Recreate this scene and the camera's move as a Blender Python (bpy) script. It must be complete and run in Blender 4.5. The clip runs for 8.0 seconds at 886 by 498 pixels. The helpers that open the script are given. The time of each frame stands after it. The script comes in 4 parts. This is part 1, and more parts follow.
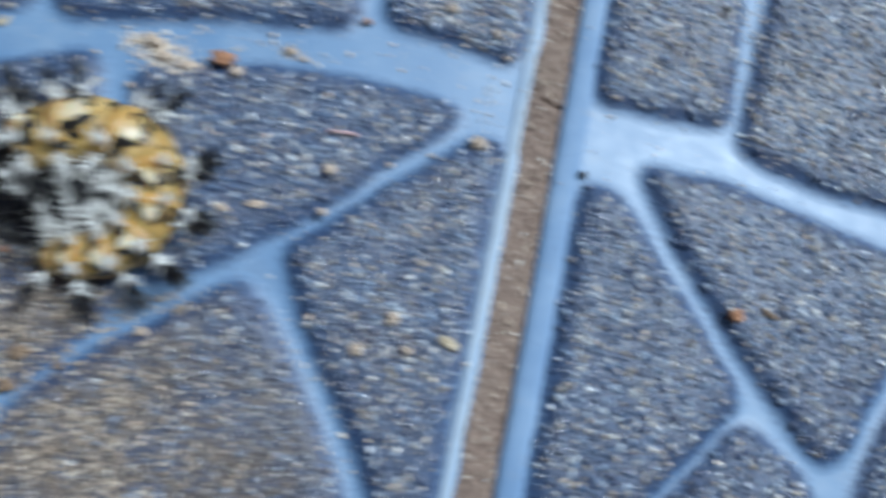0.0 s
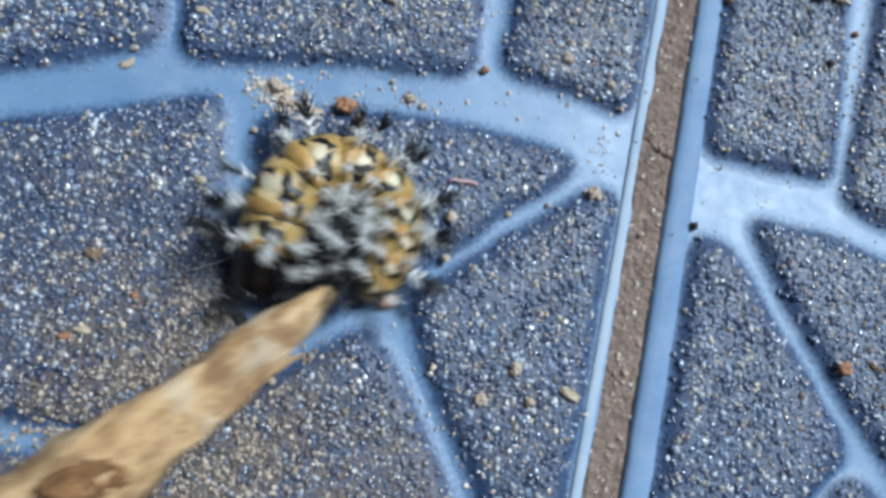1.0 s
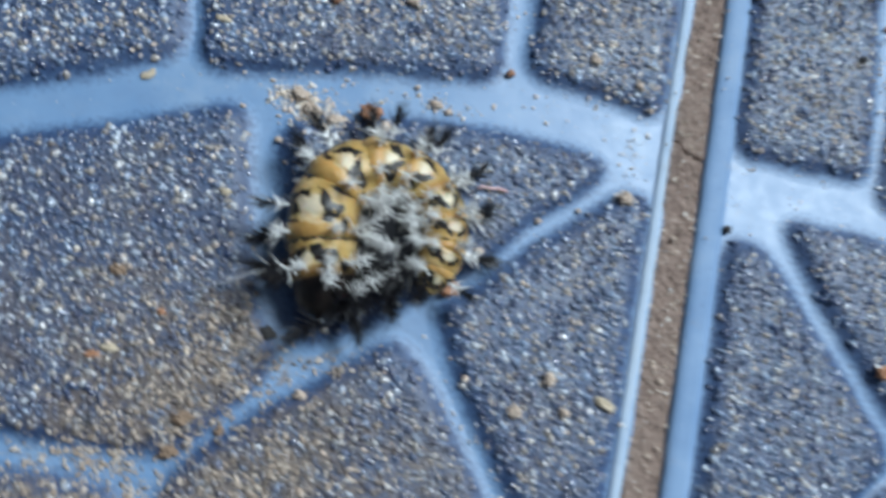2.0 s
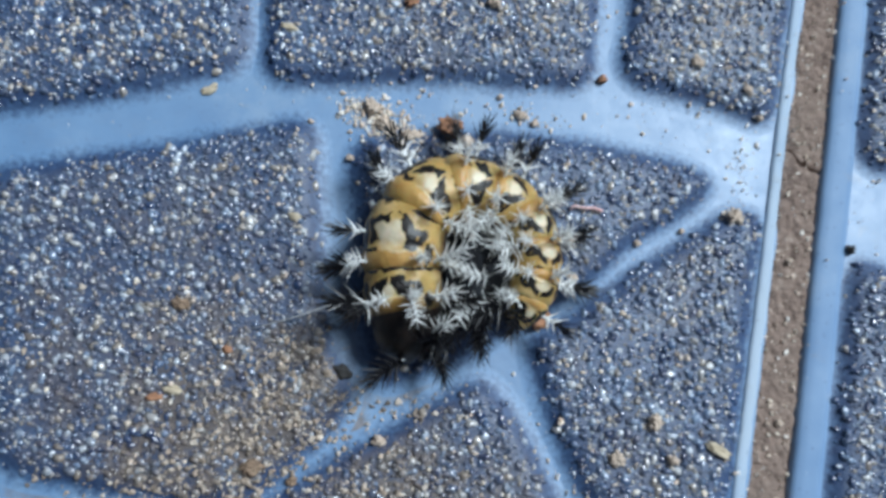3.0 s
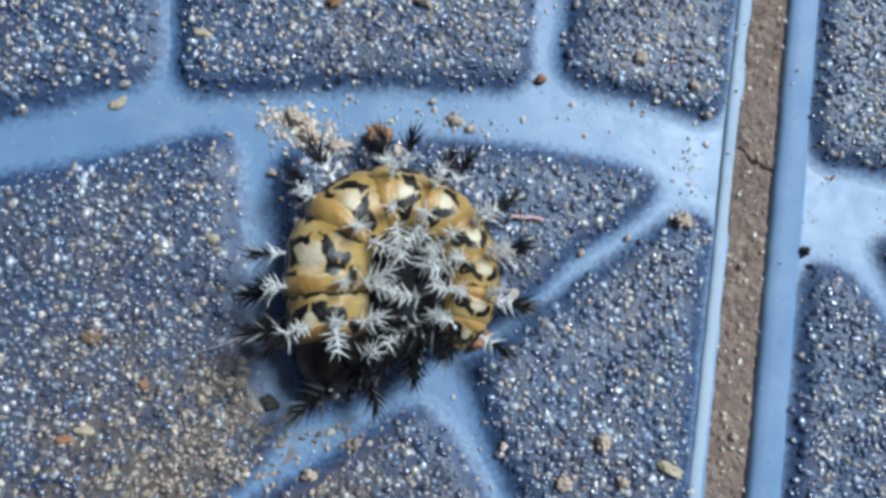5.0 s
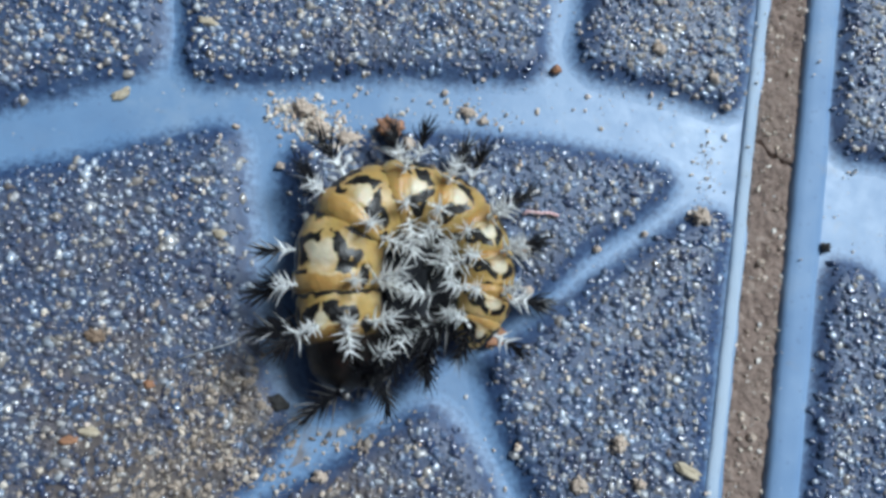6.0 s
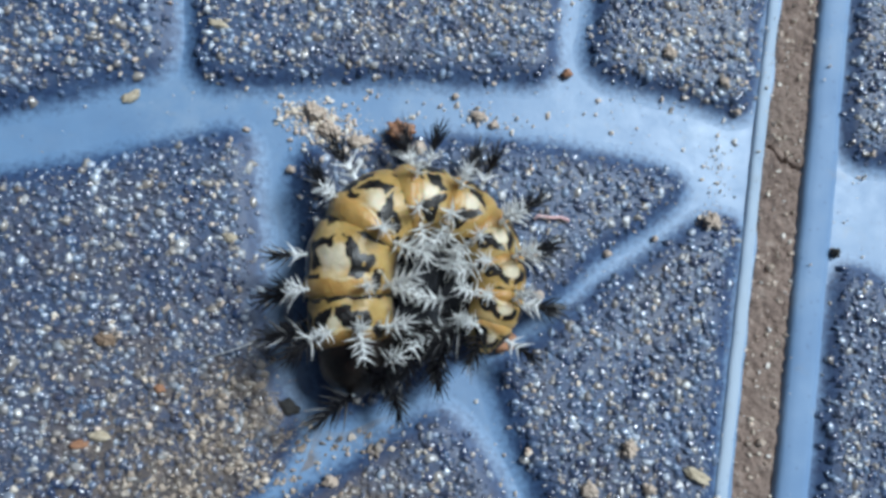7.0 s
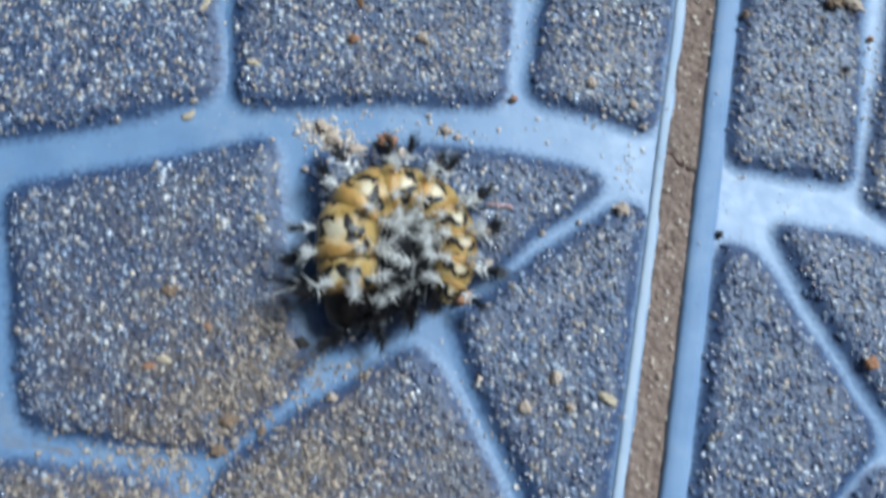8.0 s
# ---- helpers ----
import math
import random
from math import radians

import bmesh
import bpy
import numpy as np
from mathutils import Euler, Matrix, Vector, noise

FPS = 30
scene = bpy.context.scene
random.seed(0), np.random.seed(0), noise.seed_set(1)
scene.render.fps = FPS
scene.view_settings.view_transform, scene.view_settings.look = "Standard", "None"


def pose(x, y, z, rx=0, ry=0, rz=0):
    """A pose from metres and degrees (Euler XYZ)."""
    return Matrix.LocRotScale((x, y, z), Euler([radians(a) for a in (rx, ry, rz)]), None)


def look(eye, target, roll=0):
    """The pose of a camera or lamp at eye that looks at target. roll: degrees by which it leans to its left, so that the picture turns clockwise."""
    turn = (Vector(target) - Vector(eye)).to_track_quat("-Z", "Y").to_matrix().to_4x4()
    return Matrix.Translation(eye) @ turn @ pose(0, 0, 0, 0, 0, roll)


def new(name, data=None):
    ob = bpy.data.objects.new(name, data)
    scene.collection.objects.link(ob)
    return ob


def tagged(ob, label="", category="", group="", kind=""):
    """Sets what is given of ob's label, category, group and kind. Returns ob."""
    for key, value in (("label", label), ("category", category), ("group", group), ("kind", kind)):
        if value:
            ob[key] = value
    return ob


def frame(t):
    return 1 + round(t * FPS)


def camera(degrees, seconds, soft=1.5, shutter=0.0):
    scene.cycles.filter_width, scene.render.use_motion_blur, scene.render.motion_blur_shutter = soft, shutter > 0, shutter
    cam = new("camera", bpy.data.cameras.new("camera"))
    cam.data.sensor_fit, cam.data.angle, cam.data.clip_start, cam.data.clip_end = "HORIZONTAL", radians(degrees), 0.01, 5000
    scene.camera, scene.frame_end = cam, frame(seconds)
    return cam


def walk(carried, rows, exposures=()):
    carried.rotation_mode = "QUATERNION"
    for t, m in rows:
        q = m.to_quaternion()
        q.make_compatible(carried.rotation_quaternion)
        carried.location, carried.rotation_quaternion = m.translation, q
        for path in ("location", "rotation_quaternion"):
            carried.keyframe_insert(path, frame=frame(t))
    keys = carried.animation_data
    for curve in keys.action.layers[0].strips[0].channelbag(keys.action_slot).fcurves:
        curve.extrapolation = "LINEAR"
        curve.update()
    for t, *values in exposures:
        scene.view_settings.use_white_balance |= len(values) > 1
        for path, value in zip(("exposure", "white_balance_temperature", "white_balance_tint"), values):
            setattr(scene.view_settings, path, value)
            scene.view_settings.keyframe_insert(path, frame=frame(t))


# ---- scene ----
from mathutils.geometry import delaunay_2d_cdt

cam = camera(63.0, 8.0, soft=3.5, shutter=0.8)
# Seconds, eye in metres, turn in degrees.
PATH = [
    (0, 0.00858, -0.03160, 0.09173, 11.06, -7.38, 12.41),
    (0.2, -0.00030, -0.03226, 0.09302, 10.74, -7.50, 13.35),
    (0.3, -0.00128, -0.03043, 0.09273, 10.62, -7.91, 13.46),
    (0.4, -0.00210, -0.02952, 0.09098, 10.83, -8.48, 13.60),
    (0.5, -0.00428, -0.02826, 0.09172, 10.85, -8.51, 13.01),
    (0.7, -0.00488, -0.02963, 0.09068, 11.56, -8.77, 13.46),
    (1, -0.00970, -0.02967, 0.09122, 11.05, -8.65, 13.29),
    (1.2, -0.00898, -0.02939, 0.09123, 10.84, -8.45, 13.46),
    (1.5, -0.01045, -0.03102, 0.09018, 11.06, -8.74, 13.31),
    (1.8, -0.01119, -0.02961, 0.09171, 10.87, -8.21, 13.42),
    (2, -0.01288, -0.02821, 0.08934, 10.76, -8.05, 12.49),
    (2.2, -0.01688, -0.02667, 0.08725, 11.34, -7.04, 12.10),
    (3.3, -0.01843, -0.02453, 0.07662, 10.63, -4.92, 12.53),
    (3.5, -0.01793, -0.02412, 0.07425, 10.51, -5.53, 12.28),
    (4, -0.01915, -0.02016, 0.07778, 9.29, -4.09, 11.41),
    (4.5, -0.01640, -0.01914, 0.07737, 10.40, -5.07, 11.14),
    (5, -0.01330, -0.01933, 0.07705, 9.83, -5.79, 10.35),
    (5.2, -0.01320, -0.01985, 0.07681, 9.65, -5.25, 10.36),
    (6.3, -0.01523, -0.01796, 0.07364, 8.70, -6.37, 10.57),
    (6.5, -0.01508, -0.01793, 0.07277, 8.75, -6.53, 10.63),
    (7, -0.01643, -0.01780, 0.07496, 8.51, -6.25, 10.64),
    (7.5, -0.01705, -0.01758, 0.08426, 8.20, -5.95, 11.33),
    (7.8, -0.01364, -0.02179, 0.09953, 9.53, -5.19, 10.96),
    (8, -0.01166, -0.02777, 0.09938, 10.82, -5.19, 11.00),
]
walk(cam, [(t, pose(x, y, z, rx, ry, rz)) for t, x, y, z, rx, ry, rz in PATH], [(0, -0.04), (1.5, -0.09), (4, -0.09), (6.5, -0.14), (7.2, -0.14), (8, 0.0)])

# ---- world, sun ----
SUN_HEIGHT, SUN_SIDE = 55.0, 46.0  # degrees above the ground; compass bearing from +y towards +x
world = bpy.data.worlds.new("sky")
scene.world = world
world.use_nodes = True
sky = world.node_tree.nodes.new("ShaderNodeTexSky")
sky.sky_type, sky.sun_disc = "NISHITA", False
sky.sun_elevation, sky.sun_rotation = radians(SUN_HEIGHT), radians(SUN_SIDE)
sky.air_density, sky.dust_density = 1.0, 4.0
world.node_tree.nodes["Background"].inputs["Strength"].default_value = 0.024
world.node_tree.links.new(sky.outputs[0], world.node_tree.nodes["Background"].inputs[0])
sun = new("sun", bpy.data.lights.new("sun", "SUN"))
sun.data.energy, sun.data.angle, sun.data.color = 4.2, radians(20), (0.78, 0.91, 1.0)
h, s = radians(SUN_HEIGHT), radians(SUN_SIDE)
sun.matrix_world = look((math.cos(h) * math.sin(s), math.cos(h) * math.cos(s), math.sin(h)), (0, 0, 0))


# ---- materials ----
class Nodes:
    """Short names for building a node material."""

    def __init__(self, name, roughness=0.5, **values):
        self.mat = bpy.data.materials.new(name)
        self.mat.use_nodes = True
        self.tree = self.mat.node_tree
        self.shader = self.tree.nodes["Principled BSDF"]
        self.put(self.shader.inputs["Roughness"], roughness)
        for key, value in values.items():
            self.put(self.shader.inputs[key.replace("_", " ")], value)

    def put(self, socket, value):
        if isinstance(value, bpy.types.NodeSocket):
            self.tree.links.new(value, socket)
        elif isinstance(value, tuple) and len(value) == 3 and socket.type == "RGBA":
            socket.default_value = (*value, 1)
        else:
            socket.default_value = value

    def node(self, kind, out=0, **values):
        n = self.tree.nodes.new(kind)
        for key, value in values.items():
            self.put(n.inputs[key.replace("_", " ")], value)
        return n.outputs[out]

    def math(self, operation, *values, clamp=False):
        n = self.tree.nodes.new("ShaderNodeMath")
        n.operation, n.use_clamp = operation, clamp
        for k, value in enumerate(values):
            self.put(n.inputs[k], value)
        return n.outputs[0]

    def place(self):
        return self.node("ShaderNodeTexCoord", "Object")

    def noise(self, scale, detail=3.0, rough=0.55, vector=None):
        return self.node("ShaderNodeTexNoise", 0, Vector=vector or self.place(), Scale=scale, Detail=detail, Roughness=rough)

    def cells(self, scale, vector=None):
        return self.node("ShaderNodeTexVoronoi", 0, Vector=vector or self.place(), Scale=scale)

    def ramp(self, value, *stops):
        n = self.tree.nodes.new("ShaderNodeValToRGB")
        while len(n.color_ramp.elements) < len(stops):
            n.color_ramp.elements.new(0.5)
        for e, (at, colour) in zip(n.color_ramp.elements, stops):
            e.position = at
            e.color = (*colour, 1) if isinstance(colour, tuple) else (colour, colour, colour, 1)
        self.put(n.inputs[0], value)
        return n.outputs[0]

    def mix(self, factor, a, b, blend="MIX"):
        n = self.tree.nodes.new("ShaderNodeMix")
        n.data_type, n.blend_type = "RGBA", blend
        for k, value in ((0, factor), (6, a), (7, b)):
            self.put(n.inputs[k], value)
        return n.outputs[2]

    def step(self, value, low, high):
        n = self.tree.nodes.new("ShaderNodeMapRange")
        n.interpolation_type = "SMOOTHSTEP"
        for k, v in enumerate((value, low, high)):
            self.put(n.inputs[k], v)
        return n.outputs[0]

    def attribute(self, name):
        n = self.tree.nodes.new("ShaderNodeAttribute")
        n.attribute_name = name
        return n.outputs["Fac"]

    def colour(self, value):
        self.put(self.shader.inputs["Base Color"], value)
        return self

    def bump(self, height, distance, strength=1.0):
        self.put(self.shader.inputs["Normal"], self.node("ShaderNodeBump", 0, Height=height, Distance=distance, Strength=strength))
        return self.mat


def glaze_material(name, low, high, gloss=0.75, rough=0.33):
    """Pale blue-grey glaze of the smooth channels, with faint stains and pin-holes."""
    m = Nodes(name, 0.38, Specular_IOR_Level=gloss, Coat_Weight=gloss * 0.25, Coat_Roughness=0.55, Coat_IOR=1.7)
    base = m.ramp(m.noise(120, 4), (0.3, low), (0.7, high))
    dust = m.step(m.noise(260, 6, 0.7), 0.55, 0.75)
    base = m.mix(m.math("MULTIPLY", dust, 0.30), base, (0.36, 0.34, 0.31))
    pale = m.step(m.noise(60, 5, 0.7), 0.52, 0.72)
    base = m.mix(m.math("MULTIPLY", pale, 0.35), base, (0.34, 0.44, 0.55))
    speck = m.step(m.cells(900), 0.16, 0.10)
    base = m.mix(m.math("MULTIPLY", speck, 0.35), base, (0.10, 0.14, 0.25))
    film = m.math("MULTIPLY", m.attribute("dirt"), m.step(m.noise(170, 5, 0.7), 0.40, 0.60), clamp=True)
    base = m.mix(m.math("MULTIPLY", film, 0.8), base, m.ramp(m.noise(900, 4), (0.3, (0.13, 0.10, 0.085)), (0.7, (0.34, 0.27, 0.22))))
    m.put(m.shader.inputs["Coat Weight"], m.math("MULTIPLY", gloss * 0.25, m.math("SUBTRACT", 1.0, film)))
    m.put(m.shader.inputs["Roughness"], m.math("ADD", rough, m.math("MULTIPLY", m.noise(400, 4, 0.7), 0.30)))
    return m.colour(base).bump(m.math("ADD", m.noise(350, 5, 0.7), m.math("MULTIPLY", m.noise(2200, 3), 0.3)), 0.0002, 0.22)


def stone_material():
    """Dark slate-blue glazed ground of the raised stones: sprayed darker along the rim, speckled on the way to the channel."""
    m = Nodes("stone_glaze", 0.6, Specular_IOR_Level=0.72, Coat_Roughness=0.52, Coat_IOR=1.8)
    rim = m.attribute("rim")
    spray = m.math("ADD", rim, m.math("MULTIPLY", m.math("SUBTRACT", m.noise(1500, 2, 0.7), 0.5), 1.2))
    spray = m.step(spray, 0.10, 1.0)
    pale = m.ramp(m.noise(120, 4), (0.3, (0.135, 0.27, 0.475)), (0.7, (0.20, 0.345, 0.55)))
    pale = m.mix(m.math("MULTIPLY", m.step(m.noise(60, 5, 0.7), 0.52, 0.72), 0.35), pale, (0.34, 0.44, 0.55))
    m.put(m.shader.inputs["Roughness"], m.math("ADD", 0.48, m.math("MULTIPLY", spray, 0.08)))
    dark = m.ramp(m.noise(900, 4, 0.7), (0.3, (0.010, 0.030, 0.098)), (0.7, (0.040, 0.092, 0.21)))
    top = m.ramp(m.noise(1400, 4, 0.7), (0.25, (0.008, 0.026, 0.085)), (0.5, (0.022, 0.062, 0.155)), (0.75, (0.065, 0.135, 0.27)))
    gritty = m.attribute("gritty")
    m.put(m.shader.inputs["Coat Weight"], m.math("ADD", m.math("MULTIPLY", m.math("MULTIPLY", gritty, gritty), 0.28), m.math("MULTIPLY", m.math("SUBTRACT", 1.0, rim, clamp=True), 0.19)))
    top = m.mix(m.math("MULTIPLY", m.step(m.noise(85, 4, 0.6), 0.45, 0.62), 0.5), top, (0.030, 0.062, 0.145))
    base = m.mix(spray, pale, dark)
    base = m.mix(m.step(m.math("ADD", gritty, m.math("MULTIPLY", m.math("SUBTRACT", m.noise(900), 0.5), 0.8)), 0.3, 0.8), base, top)
    dust = m.math("MULTIPLY", m.step(m.noise(110, 5, 0.7), 0.48, 0.66), gritty)
    base = m.mix(m.math("MULTIPLY", dust, 0.15), base, (0.20, 0.17, 0.14))
    # Caked dirt; its dark brown also stands in for the light's falloff.
    cake = m.math("MULTIPLY", m.math("MULTIPLY", m.attribute("dirt"), gritty), m.math("ADD", 0.3, m.step(m.noise(200, 5, 0.7), 0.40, 0.56)), clamp=True)
    base = m.mix(m.math("MULTIPLY", cake, 0.85), base, m.ramp(m.noise(700, 4), (0.3, (0.055, 0.042, 0.033)), (0.7, (0.22, 0.165, 0.125))))
    return m.colour(base).bump(m.noise(1800, 4, 0.7), 0.0002, 0.4)


def grit_material():
    """Glassy beads fused on the stones: slate, grey, milky white, a few sandy."""
    m = Nodes("bead_glaze", 0.30, Specular_IOR_Level=0.7, Coat_Weight=1.0, Coat_Roughness=0.26, Coat_IOR=1.8)
    island = m.node("ShaderNodeNewGeometry", "Random Per Island")
    base = m.ramp(island, (0.0, (0.010, 0.024, 0.075)), (0.42, (0.022, 0.060, 0.160)), (0.62, (0.075, 0.150, 0.29)), (0.74, (0.26, 0.37, 0.54)), (0.83, (0.72, 0.80, 0.88)), (0.89, (0.50, 0.43, 0.34)), (0.95, (0.22, 0.17, 0.13)), (1.0, (0.94, 0.95, 0.94)))
    base = m.mix(0.25, base, m.ramp(m.noise(300, 3), (0.40, (0.03, 0.06, 0.14)), (0.60, (0.32, 0.40, 0.50))))
    dust = m.step(m.noise(110, 5, 0.7), 0.48, 0.66)
    base = m.mix(m.math("MULTIPLY", dust, 0.15), base, (0.36, 0.31, 0.26))
    cake = m.math("MULTIPLY", m.attribute("dirt"), m.math("ADD", 0.2, m.step(m.noise(320, 5, 0.7), 0.42, 0.56)), clamp=True)
    base = m.mix(m.math("MULTIPLY", cake, 0.8), base, m.ramp(m.noise(700, 4), (0.35, (0.045, 0.034, 0.027)), (0.65, (0.30, 0.225, 0.165))))
    m.put(m.shader.inputs["Roughness"], m.math("ADD", 0.15, m.math("MULTIPLY", cake, 0.6)))
    return m.colour(base).bump(m.noise(3000), 0.0001, 0.4)


def sand_material(name, tone, grey=0.0, low=0.08):
    """Tan grains, or duller grey-brown silt with a lower tone."""
    m = Nodes(name, 0.5, Specular_IOR_Level=0.6)
    island = m.node("ShaderNodeNewGeometry", "Random Per Island")
    shade = lambda *c: tuple(min(0.88, tone * (v * (1 - grey) + grey * sum(c) / 3)) for v in c)  # noqa: E731
    base = m.ramp(island, (0.0, shade(low, low * 0.75, low * 0.6)), (0.3, shade(0.41, 0.315, 0.24)), (0.65, shade(0.54, 0.435, 0.345)), (0.9, shade(0.74, 0.66, 0.565)), (1.0, shade(0.46, 0.31, 0.21)))
    base = m.mix(0.3, base, m.ramp(m.noise(2500), (0.3, shade(0.36, 0.29, 0.24)), (0.7, shade(0.62, 0.54, 0.46))))
    return m.colour(base).bump(m.noise(4000, 4), 0.0002, 0.3)


def mortar_material():
    m = Nodes("mortar", 0.85)
    base = m.ramp(m.noise(500, 6, 0.7), (0.3, (0.17, 0.12, 0.10)), (0.55, (0.33, 0.24, 0.20)), (0.75, (0.50, 0.41, 0.35)))
    base = m.mix(m.math("MULTIPLY", m.step(m.noise(90, 3), 0.45, 0.7), 0.7), base, (0.32, 0.24, 0.20))
    return m.colour(base).bump(m.math("ADD", m.noise(2200, 5, 0.7), m.noise(300, 3)), 0.0006, 0.7)


def earth_material(name, low, high, scale=900):
    """Crumbly or woody small stuff between two colours."""
    m = Nodes(name, 0.8)
    return m.colour(m.ramp(m.noise(scale, 5, 0.7), (0.3, low), (0.7, high))).bump(m.noise(scale * 2.5, 4), 0.0004, 0.7)


def skin_material():
    """Waxy mustard and cream skin with black arches and blots, and shade painted dark below, on the outer flank and in
    the folds; 'along' runs over a segment, 'around' in turns from the outer side over the top.
    """
    m = Nodes("caterpillar_skin", 0.42, Specular_IOR_Level=0.45, Subsurface_Weight=0.15, Subsurface_Scale=0.0006, Coat_Weight=0.08, Coat_Roughness=0.25)
    wob = lambda k: m.math("MULTIPLY", m.math("SUBTRACT", m.noise(k, 2), 0.5), 0.38)  # noqa: E731
    chance = m.node("ShaderNodeObjectInfo", "Random")
    shift = m.math("MULTIPLY", m.math("SUBTRACT", chance, 0.5), 0.16)
    s = m.math("ADD", m.math("ADD", m.attribute("along"), wob(420)), shift)
    fine = m.math("MULTIPLY", m.math("SUBTRACT", m.noise(1500, 2), 0.5), 0.06)
    s = m.math("ADD", s, fine)
    a = m.math("SUBTRACT", m.math("ADD", m.attribute("around"), m.math("MULTIPLY", wob(380), 0.35)), m.math("MULTIPLY", shift, 0.25))

    def oval(cs, ca, rs, ra):
        ds = m.math("DIVIDE", m.math("SUBTRACT", s, cs), rs)
        da = m.math("DIVIDE", m.math("SUBTRACT", a, ca), ra)
        return m.math("SQRT", m.math("ADD", m.math("MULTIPLY", ds, ds), m.math("MULTIPLY", da, da)))

    def both(x, y):
        return m.math("MULTIPLY", x, y)

    ground = m.ramp(m.noise(260, 3), (0.3, (0.33, 0.21, 0.06)), (0.55, (0.50, 0.35, 0.13)), (0.75, (0.66, 0.50, 0.27)))
    ground = m.mix(m.math("MULTIPLY", m.math("FRACT", m.math("MULTIPLY", chance, 3.7)), 0.35), ground, (0.62, 0.36, 0.10))
    ridge = m.step(oval(0.80, 0.24, 0.22, 0.18), 1.2, 0.3)
    base = m.mix(both(ridge, 0.75), ground, m.ramp(m.noise(330, 3), (0.3, (0.47, 0.23, 0.055)), (0.7, (0.64, 0.38, 0.13))))
    cream = m.step(oval(0.45, 0.205, 0.17, 0.045), 1.5, 0.3)
    base = m.mix(m.math("MULTIPLY", cream, 0.75), base, (0.88, 0.81, 0.64))
    edge = m.step(oval(0.66, 0.27, 0.045, 0.11), 1.2, 0.4)
    base = m.mix(m.math("MULTIPLY", edge, 0.5), base, (0.80, 0.70, 0.46))
    far = oval(0.46, 0.20, 0.165, 0.042)
    hoop = both(both(m.step(far, 0.92, 0.98), m.step(far, 1.95, 1.85)), m.step(m.math("ADD", s, m.math("MULTIPLY", m.math("SUBTRACT", a, 0.2), 0.9)), 0.52, 0.47))
    gap = m.step(oval(0.24, 0.205, 0.14, 0.009), 0.9, 1.1)
    arch = both(hoop, gap)
    dash = m.step(oval(0.38, 0.130, 0.13, 0.016), 1.06, 0.94)
    blot = m.step(oval(0.50, 0.300, 0.185, 0.052), 1.06, 0.94)
    hole = m.step(oval(0.47, 0.305, 0.035, 0.010), 0.7, 1.0)
    blot = both(blot, m.math("ADD", 0.25, m.math("MULTIPLY", hole, 0.75)))
    low = m.step(oval(0.52, 0.070, 0.24, 0.036), 1.06, 0.94)
    line = both(m.step(m.math("ABSOLUTE", m.math("SUBTRACT", s, 0.655)), 0.042, 0.028), m.step(a, 0.165, 0.155))
    inner = m.step(oval(0.72, 0.375, 0.16, 0.022), 1.06, 0.94)
    # Shade in the folds between segments, painted as broken black lines.
    fold_shade = both(m.step(m.math("ABSOLUTE", m.math("SUBTRACT", s, 0.01)), 0.06, 0.035), m.step(m.noise(230, 2), 0.40, 0.45))
    black = m.math("MAXIMUM", m.math("MAXIMUM", arch, blot), m.math("MAXIMUM", m.math("MAXIMUM", dash, low), m.math("MAXIMUM", fold_shade, m.math("MAXIMUM", line, inner))))
    base = m.mix(both(black, m.step(m.attribute("dark"), 1.0, 0.6)), base, (0.006, 0.005, 0.005))
    # Shade under the body and down its outer flank, painted into the skin.
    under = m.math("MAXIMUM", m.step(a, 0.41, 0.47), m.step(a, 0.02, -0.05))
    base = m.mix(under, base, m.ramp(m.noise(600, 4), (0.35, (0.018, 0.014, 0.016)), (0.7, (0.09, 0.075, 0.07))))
    base = m.mix(m.step(m.attribute("dark"), 0.2, 0.9), base, m.ramp(m.noise(600, 4), (0.35, (0.004, 0.0035, 0.004)), (0.75, (0.018, 0.011, 0.008))))
    return m.colour(base).bump(m.math("ADD", m.noise(1500, 3), m.noise(600, 4)), 0.0003, 0.45)


def spine_material(name, colour, roughness, **more):
    m = Nodes(name, roughness, **more)
    return m.colour(m.mix(m.noise(2000), colour, tuple(c * 0.8 for c in colour))).mat


def stick_material():
    """Dry tan stem with long fibres, darker streaks and flaked patches."""
    m = Nodes("dry_stem", 0.7)
    streched = m.node("ShaderNodeMapping", 0, Vector=m.place(), Scale=(90, 420, 420))
    grain = m.noise(1.0, 6, 0.65, streched)
    base = m.ramp(grain, (0.30, (0.34, 0.18, 0.075)), (0.5, (0.66, 0.43, 0.22)), (0.70, (0.85, 0.65, 0.41)))
    blotch = m.step(m.noise(190, 4, 0.65), 0.48, 0.62)
    base = m.mix(m.math("MULTIPLY", blotch, 0.6), base, (0.22, 0.105, 0.05))
    base = m.mix(m.math("MULTIPLY", m.step(m.noise(150, 3), 0.58, 0.70), 0.5), base, (0.74, 0.62, 0.46))
    return m.colour(base).bump(m.math("ADD", grain, m.noise(300, 4)), 0.0012, 0.8)


